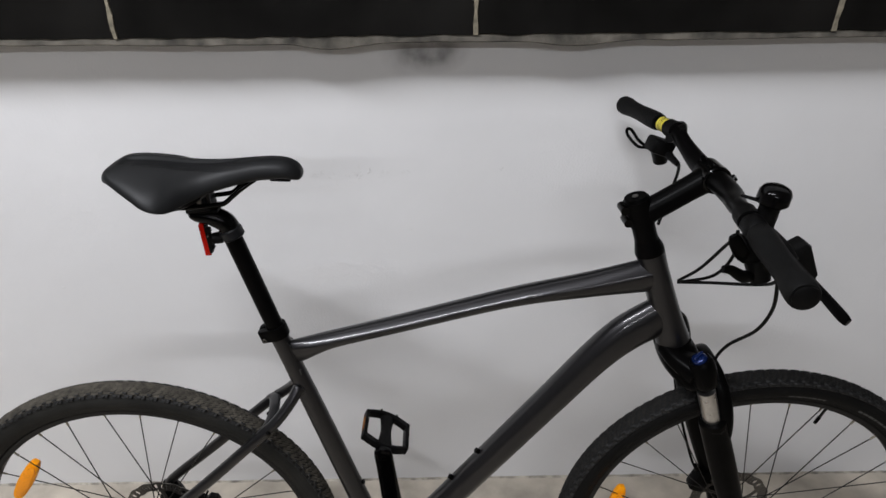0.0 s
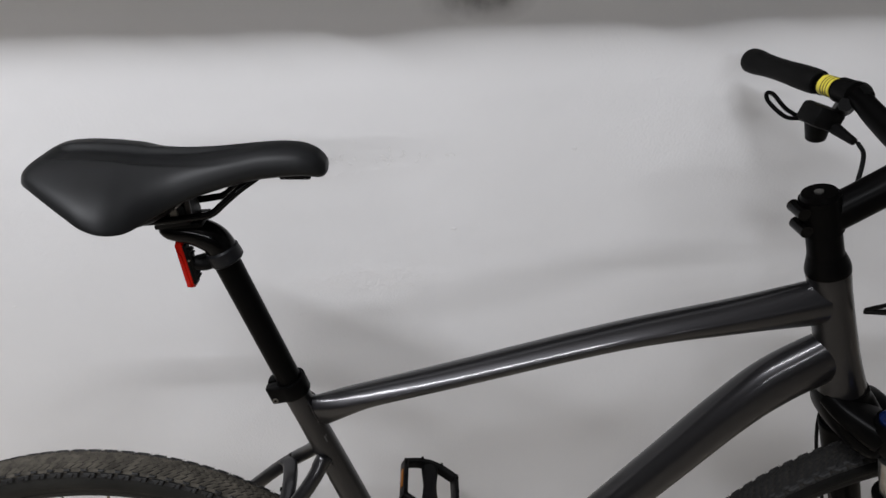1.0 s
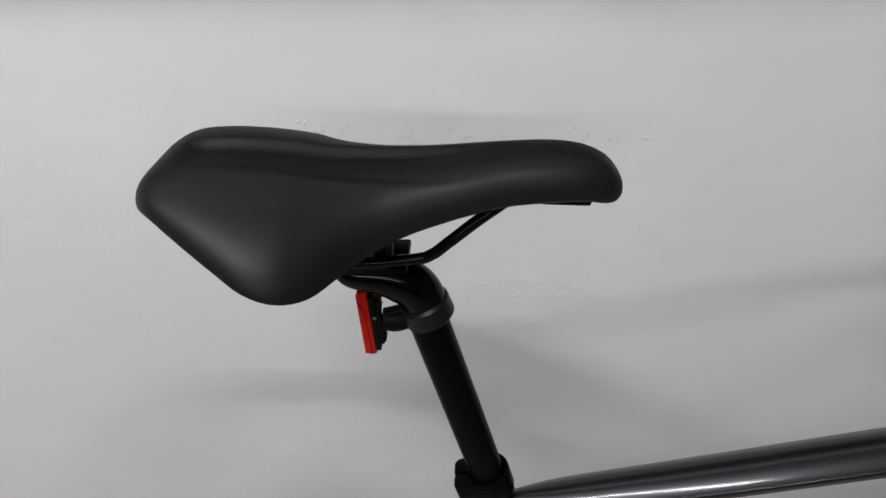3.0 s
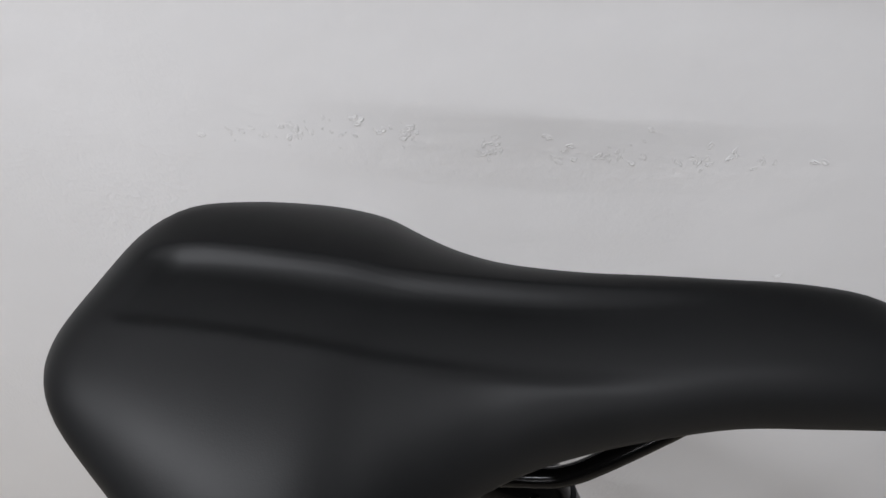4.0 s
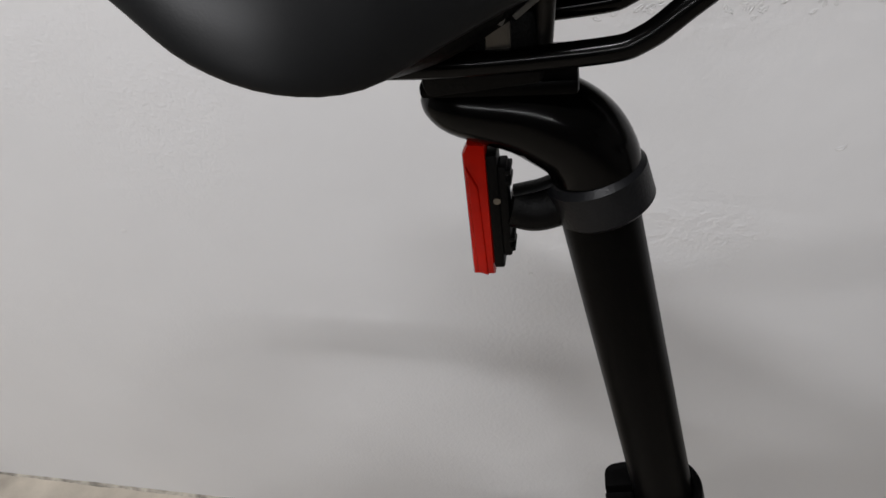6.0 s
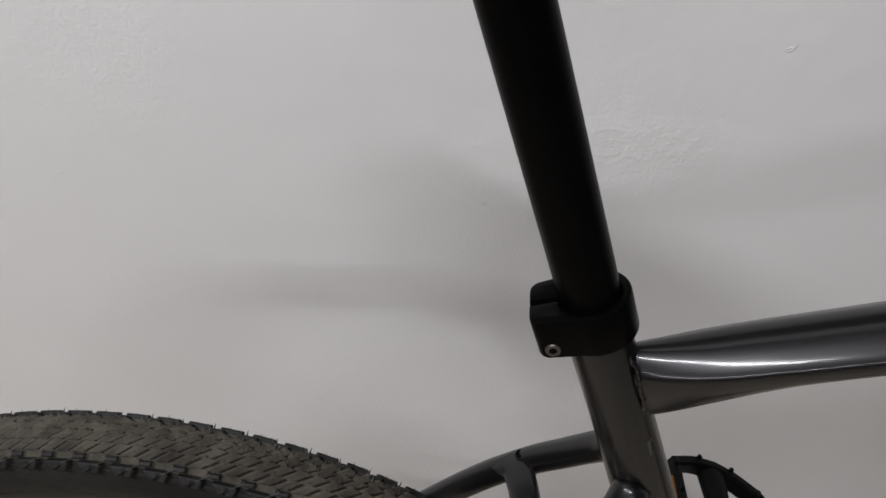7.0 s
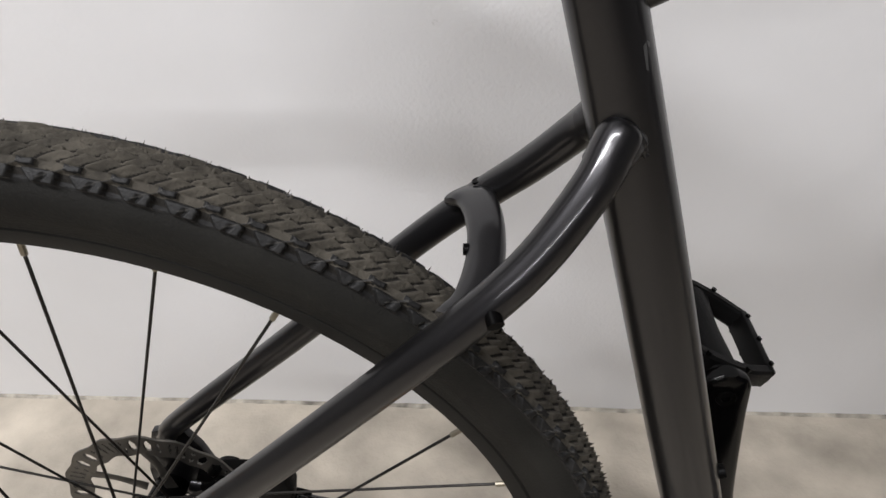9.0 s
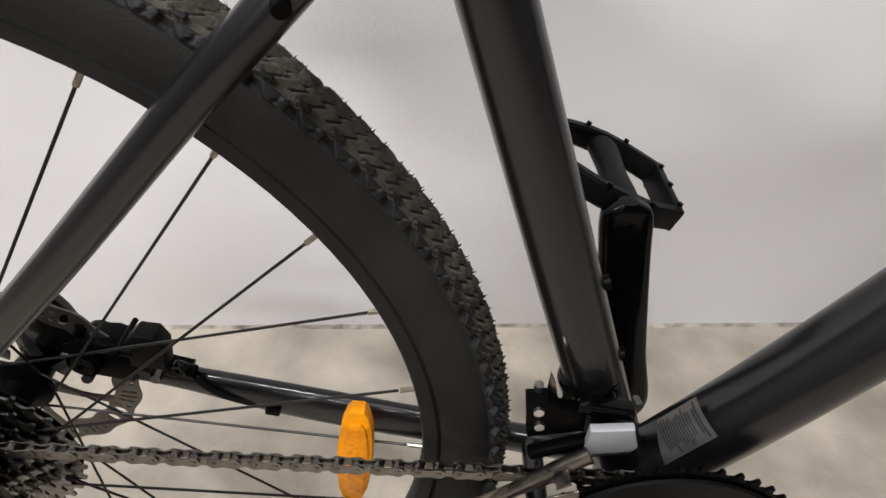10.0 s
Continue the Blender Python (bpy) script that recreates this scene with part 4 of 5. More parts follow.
for i in range(count):
    ends = []
    for s in (i, i + 1):
        l = lengths[-1] * s / count
        j = max(k for k in range(len(lengths) - 1) if lengths[k] <= l + 1e-9)
        j = min(j, len(path2) - 2)
        f = (l - lengths[j]) / max(1e-9, lengths[j + 1] - lengths[j])
        ends.append(path2[j].lerp(path2[j + 1], min(1, f)))
    c, d = (ends[0] + ends[1]) / 2, ends[1] - ends[0]
    x = c.x / BB[0]
    m = pose(c.x, -0.0455 + 0.002 * x, c.y, 0, -math.degrees(math.atan2(d.y, d.x)), 0)
    k = i % 2
    if made[k] is None:
        made[k] = part("chain_link", protos[k], M_CHAIN, chain)
        made[k].matrix_local = m
    else:
        again("chain_link", made[k], m, chain)

# front derailleur
fd = part("front_derailleur", ring_about(Vector((0.4145, 0, 0.392)), clamp_axis, 0.0165, 0.0205, 0.014), M_GLOSS, bike, "black front derailleur clamped round the seat tube with silver link")
part("clamp_block", box((0.034, 0.012, 0.007), pose(0.4190, -0.027, 0.3965, 0, 3, -8), 0.002), M_GLOSS, fd)
part("silver_link", prism([(-0.0090, 0.0125), (0.0165, 0.0145), (0.0225, -0.0090), (0.0200, -0.0150), (-0.0100, -0.0200)], -0.0030, 0.0030, pose(0.4165, -0.0385, 0.3830, 12, 0, 0), 0.0014), M_SILVER, fd, "silver painted link plate")
part("silver_link", prism([(-0.0100, -0.0195), (0.0205, -0.0145), (0.0190, -0.0215), (-0.0090, -0.0265)], -0.0020, 0.0040, pose(0.4165, -0.0385, 0.3830, 12, 0, 0), 0.0012), M_CHAIN, fd)
part("arm", prism([(-0.017, 0.017), (-0.004, 0.018), (0.004, 0.009), (0.020, 0.006), (0.020, -0.012), (-0.015, -0.018)], -0.005, 0.005, pose(0.3875, -0.026, 0.3900), 0.0015), M_BLACK, fd)
for x, z in ((0.3782, 0.3985), (0.3792, 0.3850)):
    part("bolt", rod((x, -0.0310, z), (x, -0.0335, z), 0.0032, 14), M_STEEL, fd, "steel screw")
part("bolt", rod((0.3785, -0.022, 0.402), (0.3785, -0.023, 0.4125), 0.0030, 14), M_STEEL, fd, "steel screw")
part("lever", prism([(0.3830, 0.400), (0.3905, 0.400), (0.3885, 0.412), (0.3850, 0.422)], -0.0225, -0.0205, None, 0.0004), M_CHAIN, fd)
part("bolt", rod((0.3960, -0.022, 0.393), (0.3960, -0.023, 0.402), 0.0030, 14), M_BLACK, fd)
part("clamp_bolt", rod((0.4400, -0.014, 0.3895), (0.4415, -0.021, 0.3895), 0.0026, 14), M_DISC, fd, "steel screw")
part("link", box((0.040, 0.008, 0.008), pose(0.392, -0.034, 0.368, 0, -20, 0), 0.002), M_BLACK, fd)
part("cage_plate", prism([(0.338, 0.323), (0.344, 0.317), (0.372, 0.331), (0.398, 0.349), (0.404, 0.366), (0.396, 0.370), (0.366, 0.344)], -0.0440, -0.0425, None, 0.0004), M_CHAIN, fd, "steel cage plate")
part("cage_plate", prism([(0.338, 0.326), (0.344, 0.316), (0.372, 0.327), (0.404, 0.344), (0.402, 0.358), (0.366, 0.342)], -0.0590, -0.0575, None, 0.0004), M_CHAIN, fd, "steel cage plate")
part("cage_arm", sweep([(0.4100, -0.0420, 0.3700, 0.0040, 0.0060), (0.3880, -0.0455, 0.3590, 0.0040, 0.0055), (0.3650, -0.0490, 0.3440, 0.0035, 0.0045), (0.3480, -0.0510, 0.3300, 0.0025, 0.0035)], n=12, power=2.8), M_CHAIN, fd, "dark steel cage arm")
part("cage_bridge", box((0.010, 0.016, 0.0015), pose(0.393, -0.0505, 0.361, 0, -35, 0), 0.0004), M_CHAIN, fd)

# rear brake caliper
cal = part("rear_caliper", prism([(-0.026, -0.004), (-0.018, 0.014), (0.002, 0.018), (0.020, 0.010), (0.028, -0.008), (0.018, -0.020), (-0.012, -0.018)], -0.013, 0.013, pose(0.068, 0.050, 0.371, 0, 12, 0), 0.004), M_BLACK, bike, "black disc brake caliper")
cal.location = (0.005, 0, -0.0035)
part("caliper_half", prism([(-0.013, -0.016), (-0.015, 0.006), (-0.006, 0.016), (0.008, 0.015), (0.014, 0.004), (0.012, -0.018)], -0.009, 0.009, pose(0.102, 0.042, 0.384, 0, 6, 0), 0.003), M_PLASTIC, cal)
part("caliper_half", rod((0.056, 0.030, 0.376), (0.056, 0.064, 0.376), 0.0120, 20), M_GLOSS, cal)
part("adjuster", ring_about(Vector((0.056, 0.029, 0.376)), Vector((0, 1, 0)), 0.003, 0.0085, 0.004, 20, 0.001), M_PLASTIC, cal)
part("pad_pin", rod((0.084, 0.026, 0.388), (0.084, 0.064, 0.388), 0.0022, 10), M_BLACK, cal)
part("bolt", rod((0.1150, 0.050, 0.349), (0.1235, 0.049, 0.3475), 0.0055, 14), M_BLACK, cal)
part("bolt", rod((0.050, 0.046, 0.392), (0.056, 0.046, 0.400), 0.0045, 12), M_BLACK, cal)
part("bolt", rod((0.094, 0.050, 0.360), (0.094, 0.034, 0.360), 0.0045, 12), M_SPOKE, cal)
part("cable_arm", sweep([(0.046, 0.034, 0.388, 0.003, 0.005), (0.064, 0.033, 0.392, 0.003, 0.006), (0.092, 0.034, 0.384, 0.003, 0.004)], n=10), M_BLACK, cal)
part("bracket", sweep([(0.03, 0.056, 0.374, 0.005, 0.007), (0.07, 0.056, 0.358, 0.006, 0.010), (0.118, 0.056, 0.342, 0.006, 0.009)], n=12, power=3.0), M_BLACK, cal)
part("brake_hose", sweep([(0.112, 0.050, 0.352, 0.0025, 0.0025), (0.14, 0.050, 0.318, 0.0025, 0.0025), (0.20, 0.054, 0.295, 0.0025, 0.0025), (0.33, 0.046, 0.275, 0.0025, 0.0025)], n=10), M_RUBBER, cal)
part("cable_clip", box((0.012, 0.006, 0.009), pose(0.175, 0.049, 0.303, 0, 15, 0), 0.0015), M_BLACK, cal)
part("banjo", ring_about(Vector((0.116, 0.044, 0.357)), Vector((0.2, 1, 0)), 0.0022, 0.0062, 0.007, 20, 0.001), M_GLOSS, cal)
part("pad_spring", sweep([(0.076, 0.046, 0.360, 0.0012, 0.003), (0.083, 0.046, 0.352, 0.0012, 0.003), (0.090, 0.046, 0.360, 0.0012, 0.003)], n=8), M_DISC, cal, "steel pad spring")
for x in (0.046, 0.098):
    part("mount_bolt", rod((x, 0.046, 0.352), (x + 0.001, 0.036, 0.353), 0.0042, 6), M_DISC, cal, "dark steel bolt")

# headset, stem, handlebar
part("headset", sweep([(0.8877, 0, 0.9485, 0.0225, 0.0225), (0.8852, 0, 0.9555, 0.0220, 0.0220), (0.8802, 0, 0.9675, 0.0185, 0.0185), (0.8782, 0, 0.9735, 0.0175, 0.0175), (0.8677, 0, 1.0025, 0.0172, 0.0172)], n=28, m=3), M_BLACK, bike, "black conical spacers")
stem = part("stem", sweep([(0.8662, 0, 1.0105, 0.0175, 0.0185), (0.9042, 0, 1.0345, 0.0175, 0.0178), (0.9392, 0, 1.0570, 0.0180, 0.0180), (0.9542, 0, 1.0665, 0.022, 0.019)], n=28, power=2.4), M_BLACK, bike, "satin black stem")
part("steerer_clamp", sweep([(0.8697, 0, 0.9975, 0.0195, 0.0195), (0.8552, 0, 1.0365, 0.0195, 0.0195)], n=28, m=1), M_BLACK, stem)
part("top_cap", sweep([(0.8552, 0, 1.0365, 0.0180, 0.0180), (0.8537, 0, 1.0410, 0.0165, 0.0165)], n=28, m=1), M_BLACK, stem)
part("cap_bolt", rod((0.8537, 0, 1.0405), (0.8532, 0, 1.0420), 0.0045, 14), M_STEEL, stem, "steel cap bolt")
for z in (1.0075, 1.0275):
    x = 0.8747 - (z - 0.985) * 0.37
    part("clamp_ear", rod((x - 0.021, -0.012, z - 0.006), (x - 0.021, 0.012, z - 0.006), 0.0065, 16), M_GLOSS, stem)
part("face_plate", ring_about(Vector((0.9612, 0, 1.0715)), Vector((0, 1, 0)), 0.0155, 0.0205, 0.046), M_GLOSS, stem)
for y in (-0.015, 0.015):
    part("face_bolt", rod((0.9522, y, 1.0895), (0.9492, y, 1.0955), 0.0042, 12), M_GLOSS, stem)
    part("face_bolt", rod((0.9792, y, 1.0675), (0.9892, y, 1.0745), 0.0055, 12), M_GLOSS, stem)

BAR_SHIFT = -0.017
bar_near = [(0.9612, 0.03, 1.0715, 0.0157), (0.9560, 0.07, 1.0735, 0.0148), (0.9430, 0.11, 1.0795, 0.0125), (0.9350, 0.145, 1.0850, 0.0113), (0.9290, 0.20, 1.0850, 0.0111), (0.9155, 0.325, 1.0790, 0.0111)]
bar_far = [(0.9612, 0.0, 1.0715, 0.0157), (0.9612, 0.03, 1.0715, 0.0157), (0.9590, 0.07, 1.0745, 0.0148), (0.9540, 0.11, 1.0860, 0.0125), (0.9510, 0.145, 1.0965, 0.0113), (0.9410, 0.20, 1.0985, 0.0111), (0.9160, 0.325, 1.0955, 0.0111)]
keys = [(x, BAR_SHIFT - y, z, r, r) for x, y, z, r in bar_near[::-1]] + [(x, BAR_SHIFT + y, z, r, r) for x, y, z, r in bar_far]
bar = part("handlebar", sweep(keys, ref=(0, 0, 1), n=24), M_BLACK, bike, "black riser handlebar")


def on_bar(y, side):
    """A point on the bar's line at the distance y from the middle."""
    f = (y - 0.145) / 0.18
    if side > 0:
        return Vector((0.9515 - 0.036 * f, y + BAR_SHIFT, 1.0990 - 0.0030 * f))
    return Vector((0.9345 - 0.019 * f, BAR_SHIFT - y, 1.0855 - 0.006 * f))


for side in (-1, 1):
    g = [(*on_bar(y, side), r, r) for y, r in ((0.205, 0.0140), (0.212, 0.0150), (0.235, 0.0152), (0.270, 0.0140), (0.30, 0.0146), (0.318, 0.0164), (0.331, 0.0164), (0.336, 0.0148))]
    part("grip", sweep(g, ref=(0, 0, 1), n=24, m=3), M_RUBBER, bar, "black rubber grip")
    part("grip_plug", sweep([(*on_bar(0.3345, side), 0.0130, 0.0130), (*on_bar(0.3372, side), 0.0130, 0.0130), (*on_bar(0.3385, side), 0.0105, 0.0105)], ref=(0, 0, 1), n=24, m=1), M_PLASTIC, bar, "black plastic end plug")
    lv = part("brake_lever", sweep([(*on_bar(0.150, side), 0.0145, 0.0145), (*on_bar(0.172, side), 0.0145, 0.0145)], ref=(0, 0, 1), n=20, m=1), M_PLASTIC, bar, "black brake lever")
    c = on_bar(0.16, side) + Vector((-0.015 if side > 0 else 0.0, 0, -0.005))
    part("lever_body", sweep([(c.x + 0.004, c.y - 0.018 * side, c.z - 0.004, 0.007, 0.007), (c.x + 0.018, c.y + 0.0, c.z - 0.010, 0.010, 0.009), (c.x + 0.032, c.y + 0.028 * side, c.z - 0.022, 0.011, 0.009), (c.x + 0.040, c.y + 0.048 * side, c.z - 0.032, 0.008, 0.007)], ref=(0, 0, 1), n=16, power=2.8), M_PLASTIC, lv)
    if side < 0:
        part("lever_perch", prism([(0.962, 1.048), (0.986, 1.053), (0.999, 1.061), (1.007, 1.056), (1.024, 1.018), (1.021, 1.006), (0.992, 1.004), (0.962, 1.030)], -0.203, -0.176, None, 0.005), M_PLASTIC, lv)
    else:
        part("lever_perch", sweep([(c.x + 0.020, c.y - 0.030, c.z + 0.008, 0.006, 0.006), (c.x + 0.026, c.y - 0.008, c.z + 0.008, 0.009, 0.008), (c.x + 0.034, c.y + 0.020, c.z + 0.004, 0.009, 0.008)], ref=(0, 0, 1), n=16, power=2.6), M_PLASTIC, lv)
    f = Vector((0.018, 0, 0.014)) if side > 0 else Vector((0, 0, 0))
    part("blade", sweep([(c.x + f.x + 0.030, c.y + 0.035 * side, c.z + f.z - 0.022, 0.007, 0.0035), (c.x + f.x + 0.037, c.y + 0.075 * side, c.z + f.z - 0.031, 0.007, 0.0035), (c.x + f.x + 0.044, c.y + 0.110 * side, c.z + f.z - 0.039, 0.0065, 0.0035), (c.x + f.x + 0.050, c.y + 0.138 * side, c.z + f.z - 0.047, 0.0065, 0.0042), (c.x + f.x + 0.053, c.y + 0.147 * side, c.z + f.z - 0.050, 0.005, 0.003)], ref=(0, 0, 1), n=12, power=2.6), M_BLACK, lv)
    sh = part("shifter", box((0.040, 0.036, 0.026), pose(c.x + 0.004, c.y + 0.022 * side, c.z - 0.030, 0, 20, 8 * side), 0.006), M_PLASTIC, bar, "black trigger shifter")
    part("cable_port", rod((c.x + 0.015, c.y + 0.005 * side, c.z - 0.040), (c.x + 0.020, c.y - 0.028 * side, c.z - 0.045), 0.007, 14, r2=0.0045), M_PLASTIC, sh)
    part("shifter_cup", rod((c.x + 0.008, c.y + 0.030 * side, c.z - 0.036), (c.x + 0.014, c.y + 0.036 * side, c.z - 0.062), 0.016, 18, r2=0.012), M_PLASTIC, sh)
    if side < 0:
        part("paddle", sweep([(c.x - 0.006, c.y + 0.030 * side, c.z - 0.034, 0.0060, 0.0080), (c.x - 0.018, c.y + 0.038 * side, c.z - 0.022, 0.0050, 0.0090), (c.x - 0.029, c.y + 0.042 * side, c.z - 0.006, 0.0040, 0.0080), (c.x - 0.034, c.y + 0.044 * side, c.z + 0.002, 0.0025, 0.0050)], ref=(0, 1, 0), n=12, power=2.5), M_BLACK, sh)
        part("paddle", sweep([(c.x + 0.006, c.y + 0.034 * side, c.z - 0.056, 0.0060, 0.0070), (c.x - 0.012, c.y + 0.044 * side, c.z - 0.052, 0.0060, 0.0075), (c.x - 0.030, c.y + 0.050 * side, c.z - 0.040, 0.0040, 0.0060), (c.x - 0.042, c.y + 0.052 * side, c.z - 0.037, 0.0035, 0.0045)], ref=(0, 1, 0), n=12, power=2.5), M_BLACK, sh)
    else:
        loop = [(c.x - 0.014, c.y + 0.030, c.z - 0.035), (c.x - 0.026, c.y + 0.045, c.z - 0.037), (c.x - 0.037, c.y + 0.070, c.z - 0.026), (c.x - 0.036, c.y + 0.082, c.z - 0.018), (c.x - 0.030, c.y + 0.076, c.z - 0.018), (c.x - 0.022, c.y + 0.055, c.z - 0.030), (c.x - 0.013, c.y + 0.032, c.z - 0.035)]
        part("paddle", sweep([(*p, 0.0026, 0.0026) for p in loop], ref=(0, 0, 1), n=10), M_BLACK, sh)
part("shifter_clamp", sweep([(*on_bar(y, -1), r, r) for y, r in ((0.1765, 0.0128), (0.179, 0.0142), (0.201, 0.0142), (0.2035, 0.0128))], ref=(0, 0, 1), n=24, m=1), M_PLASTIC, bar)
yl = [(*on_bar(y, 1), 0.0121, 0.0121) for y in (0.178, 0.196)]
bar_sticker = part("sticker", sweep(yl, ref=(0, 0, 1), n=20, m=1), M_YELLOW, bar, "yellow sticker with rows of print")
for y in (0.1815, 0.1855, 0.1895):
    part("print", sweep([(*on_bar(y + d, 1), 0.0123, 0.0123) for d in (-0.0006, 0.0006)], ref=(0, 0, 1), n=20, m=1), M_INK, bar_sticker, "dark bars of print")

# bell on its short post
bell = part("bell", lathe([(0.0, 0.0120), (0.010, 0.0115), (0.0155, 0.0088), (0.0182, 0.0040), (0.0185, -0.0080), (0.0165, -0.0105), (0.0, -0.0105)], (0, 0, 0), 40, "z", False), M_GLOSS, bar, "black dome bell")
bell.matrix_local = pose(0.9520, -0.192, 1.1190, 6, 4, 0)
part("bell_post", rod((0.0, 0.0, -0.009), (0.0005, 0.003, -0.052), 0.0115, 20, r2=0.0130), M_PLASTIC, bell)
part("bell_arm", sweep([(-0.008, 0.002, -0.010, 0.004, 0.0025), (-0.024, 0.006, -0.008, 0.003, 0.0020), (-0.034, 0.010, -0.007, 0.002, 0.0015)], ref=(0, 1, 0), n=10), M_PLASTIC, bell)

# cables and hoses
for k in (
    [(0.9340, -0.014, 0.9045), (0.9422, -0.06, 0.9505), (0.9462, -0.110, 1.0105), (0.9392, -0.150, 1.0455)],
    [(0.9340, -0.016, 0.9025), (0.9662, -0.055, 0.9355), (0.9662, -0.10, 0.9905), (0.9462, -0.138, 1.0475)],
    [(0.9340, -0.012, 0.9005), (0.9692, -0.05, 0.9205), (1.0092, -0.10, 0.9455), (1.0042, -0.15, 0.9795), (0.9792, -0.19, 1.0255)],
    [(0.9720, -0.195, 1.0350), (0.9840, -0.190, 0.9923), (0.9970, -0.170, 0.9463), (1.0060, -0.130, 0.8884), (0.9950, -0.090, 0.8374), (0.9960, -0.060, 0.7930), (1.0000, -0.050, 0.7650)],
    [(0.9050, 0.030, 0.9800), (0.9180, 0.040, 1.0200), (0.9380, 0.070, 1.0480), (0.9522, 0.105, 1.0505)],
):
    part("cable", sweep([(*p, 0.0024, 0.0024) for p in k], ref=(0.3, 0.2, 0.9), n=10, m=8), M_RUBBER, bike, "thin black cable")

# suspension fork
fork = part("fork_crown", sweep([(0.9475, 0, 0.7865, 0.0275, 0.0275), (0.9520, 0, 0.7720, 0.031, 0.030), (0.9620, 0, 0.7540, 0.048, 0.031), (0.9720, 0, 0.7360, 0.060, 0.026), (0.9780, 0, 0.7230, 0.058, 0.018)], n=28, power=2.6), M_BLACK, bike, "black suspension fork")
for side in (-1, 1):
    y = 0.062 * side
    part("crown_shoulder", sweep([(0.9480, 0.002 * side, 0.7720, 0.0290, 0.0150), (0.9560, 0.024 * side, 0.7660, 0.0290, 0.0165), (0.9680, 0.046 * side, 0.7600, 0.0270, 0.0180), (0.9770, 0.060 * side, 0.7560, 0.0230, 0.0180)], ref=(1, 0, -0.3), n=20, power=2.8), M_BLACK, fork)
    part("crown_cup", sweep([(0.9690, y, 0.7890, 0.016, 0.016), (0.9740, y, 0.7790, 0.0205, 0.0205), (0.9840, y, 0.7500, 0.0205, 0.0205), (0.9870, y, 0.7400, 0.0175, 0.0175)], n=24, m=3), M_BLACK, fork)
    part("stanchion", sweep([(0.9900, y, 0.7272, 0.0145, 0.0145), (1.0190, y, 0.6417, 0.0145, 0.0145)], n=24, m=1), M_STEEL, fork, "bright steel tube")
    part("lower_leg", sweep([(1.0100, y, 0.6680, 0.0205, 0.0205), (1.0110, y, 0.6650, 0.0225, 0.0225), (1.0140, y, 0.6568, 0.0225, 0.0225), (1.0180, y, 0.6460, 0.0215, 0.0225), (1.0550, y, 0.5411, 0.0205, 0.0225), (1.0950, y, 0.4305, 0.017, 0.0190), (1.1160, y, 0.3651, 0.014, 0.016), (1.1220, y, 0.3380, 0.010, 0.014)], n=24), M_BLACK, fork, "satin black fork leg")
part("adjuster_knob", sweep([(0.9668, -0.062, 0.7945, 0.0085, 0.0085), (0.9682, -0.062, 0.7920, 0.0118, 0.0118), (0.9710, -0.062, 0.7845, 0.0125, 0.0125)], n=24, m=2), M_BLUE, fork, "blue anodised knob")
part("knob_grip", box((0.0200, 0.0050, 0.0050), pose(0.9660, -0.062, 0.7960, 0, -19, 35), 0.0015), M_BLUE, fork)
part("fork_arch", sweep([(1.0360, -0.062, 0.6050, 0.011, 0.010), (1.0330, -0.064, 0.6500, 0.013, 0.012), (1.0260, -0.060, 0.6950, 0.013, 0.011), (1.0160, -0.040, 0.7330, 0.013, 0.011), (1.0110, 0.0, 0.7450, 0.013, 0.011), (1.0160, 0.040, 0.7330, 0.013, 0.011), (1.0260, 0.060, 0.6950, 0.013, 0.011), (1.0330, 0.064, 0.6500, 0.013, 0.012), (1.0360, 0.062, 0.6050, 0.011, 0.010)], ref=(1, 0, 0.3), n=16, power=2.6), M_BLACK, fork)
fc = part("front_caliper", box((0.030, 0.028, 0.050), pose(1.0750, 0.052, 0.4124, 0, 20, 0), 0.005), M_BLACK, bike, "black disc brake caliper")
part("bolt", rod((1.0650, 0.050, 0.4385), (1.0610, 0.050, 0.4496), 0.005, 12), M_BLACK, fc)
part("brake_hose", sweep([(0.9900, 0.060, 0.7724, 0.0025, 0.0025), (0.9950, 0.075, 0.6618, 0.0025, 0.0025), (1.0250, 0.080, 0.5512, 0.0025, 0.0025), (1.0530, 0.062, 0.4606, 0.0025, 0.0025), (1.0670, 0.055, 0.4305, 0.0025, 0.0025)], n=10), M_RUBBER, fc)


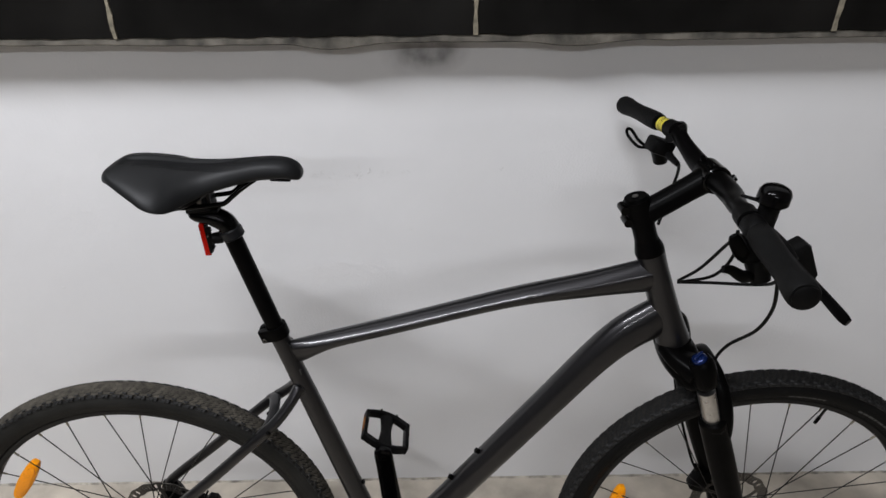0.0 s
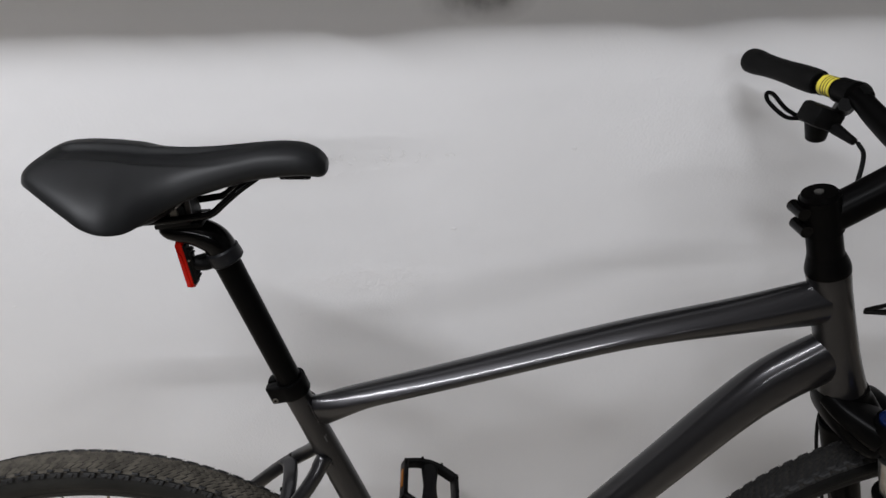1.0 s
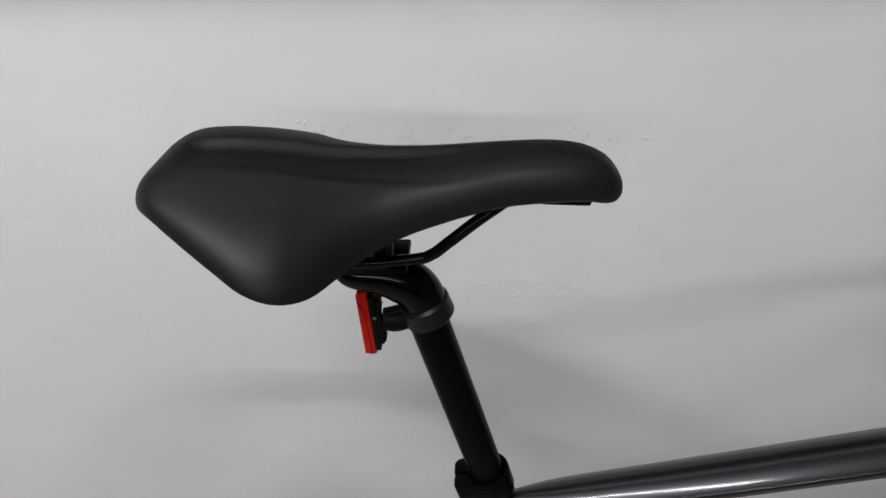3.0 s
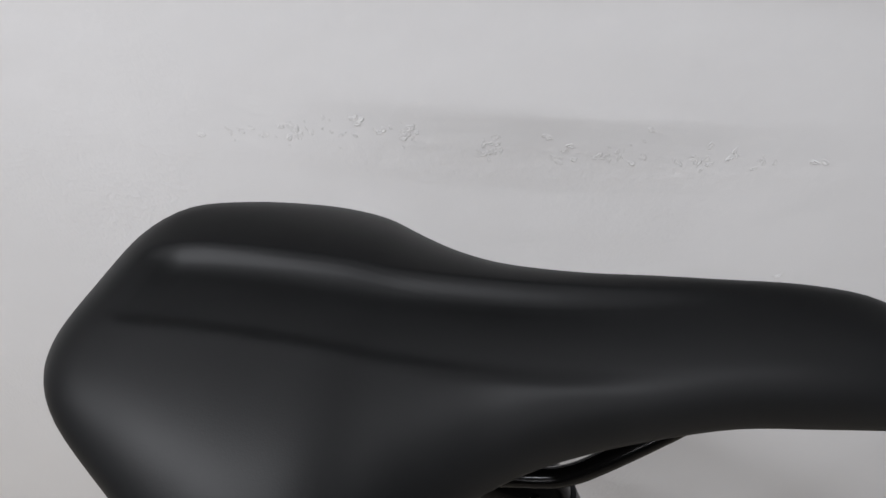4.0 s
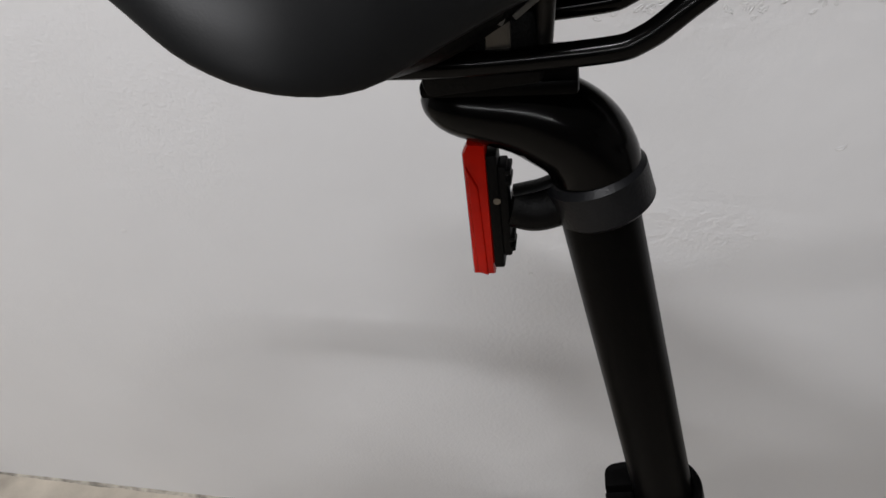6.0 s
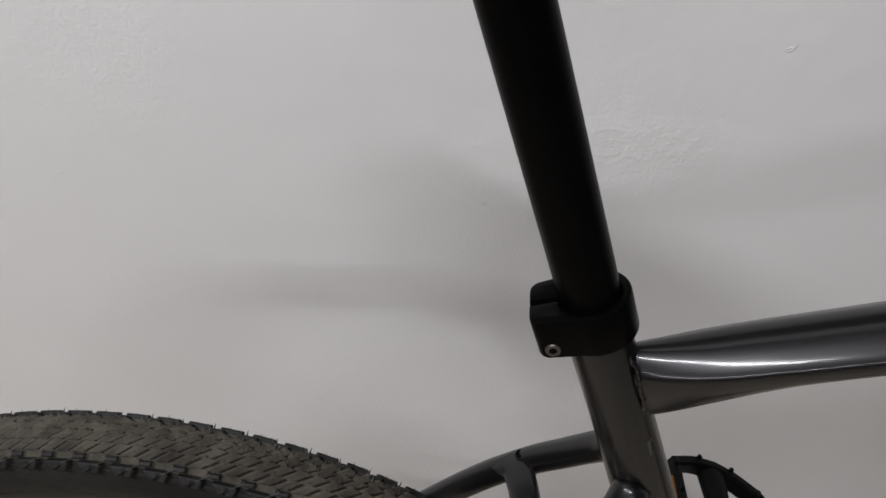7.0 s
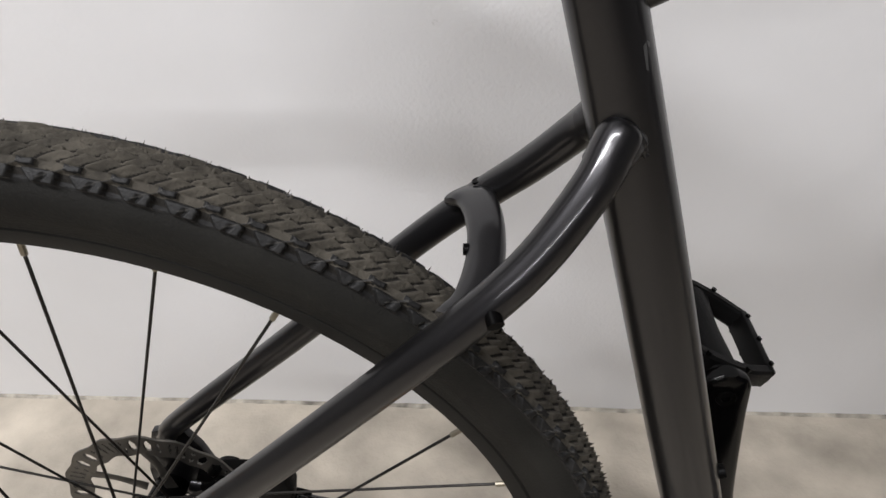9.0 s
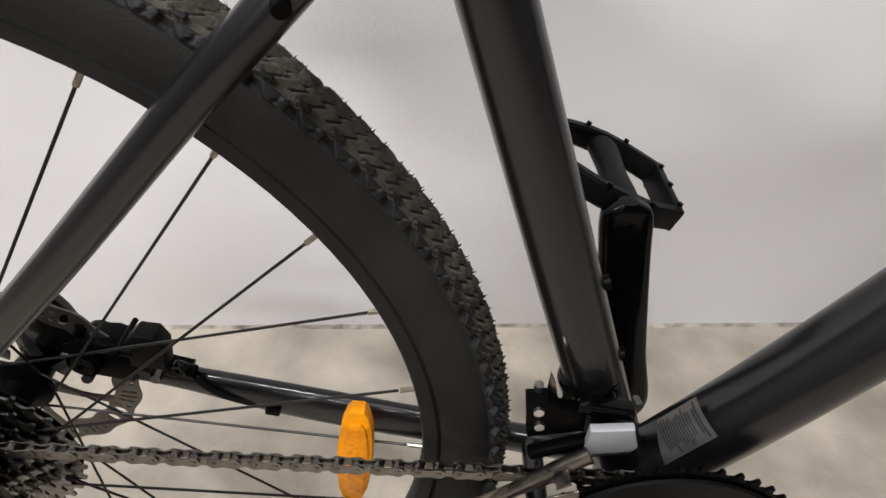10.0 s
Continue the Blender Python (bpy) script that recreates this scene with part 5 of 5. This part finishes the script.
# chips in the wall's paint
def blister(seed, r):
    """A flake of paint lifted round a shallow dent."""
    rnd = random.Random(seed)
    bm = bmesh.new()
    n = 11
    h = rnd.uniform(0.0004, 0.0007)
    spokes = [(rnd.uniform(0.6, 1.3), rnd.uniform(0.4, 0.9), rnd.uniform(0.3, 1.1)) for _ in range(n)]
    rings = []
    for far, up in ((1.75, 0.0), (1.0, 1.0), (0.55, 0.15)):
        rings.append([bm.verts.new((r * far * a * math.cos(2 * math.pi * i / n), -h * up * c, r * far * b * math.sin(2 * math.pi * i / n))) for i, (a, b, c) in enumerate(spokes)])
    mid2 = bm.verts.new((0, -0.1 * h, 0))
    for i in range(n):
        j = (i + 1) % n
        for p, q in zip(rings, rings[1:]):
            bm.faces.new((p[i], p[j], q[j], q[i]))
        bm.faces.new((rings[2][i], rings[2][j], mid2))
    return bm


blisters = [part("paint_chip", blister(s, 0.0027), M_CHIP, wall_front) for s in range(6)]
rnd = random.Random(11)
CLUSTERS = [(-0.08, 0.919, 1), (-0.041, 0.924, 5), (0.007, 0.928, 11), (0.045, 0.933, 3), (0.063, 0.928, 3), (0.078, 0.943, 2), (0.098, 0.933, 2), (0.124, 0.932, 9), (0.204, 0.919, 9), (0.273, 0.914, 4), (0.257, 0.934, 1), (0.301, 0.915, 2), (0.318, 0.919, 5), (0.34, 0.924, 3), (0.385, 0.915, 3), (0.4, 0.919, 5), (0.42, 0.924, 2), (0.447, 0.918, 3), (0.495, 0.921, 1), (-0.296, 0.646, 2), (0.216, 0.609, 1), (0.5, 0.783, 1), (0.42, 0.666, 1), (0.695, 0.926, 1)]
used = 0
for cx, cz, k in CLUSTERS:
    for i in range(round(1.8 * k)):
        x, z, s = cx + rnd.gauss(0, 0.0075 if k > 2 else 0.003), cz + rnd.gauss(0, 0.0065 if k > 2 else 0.002), rnd.uniform(0.30, 1.0)
        m = pose(x, WALL_Y - 0.0002, z, 0, rnd.uniform(0, 360), 0) @ Matrix.Diagonal((s, s, s, 1))
        if used < 6:
            blisters[used].matrix_local = m
        else:
            again("paint_chip", blisters[used % 6], m, wall_front)
        used += 1
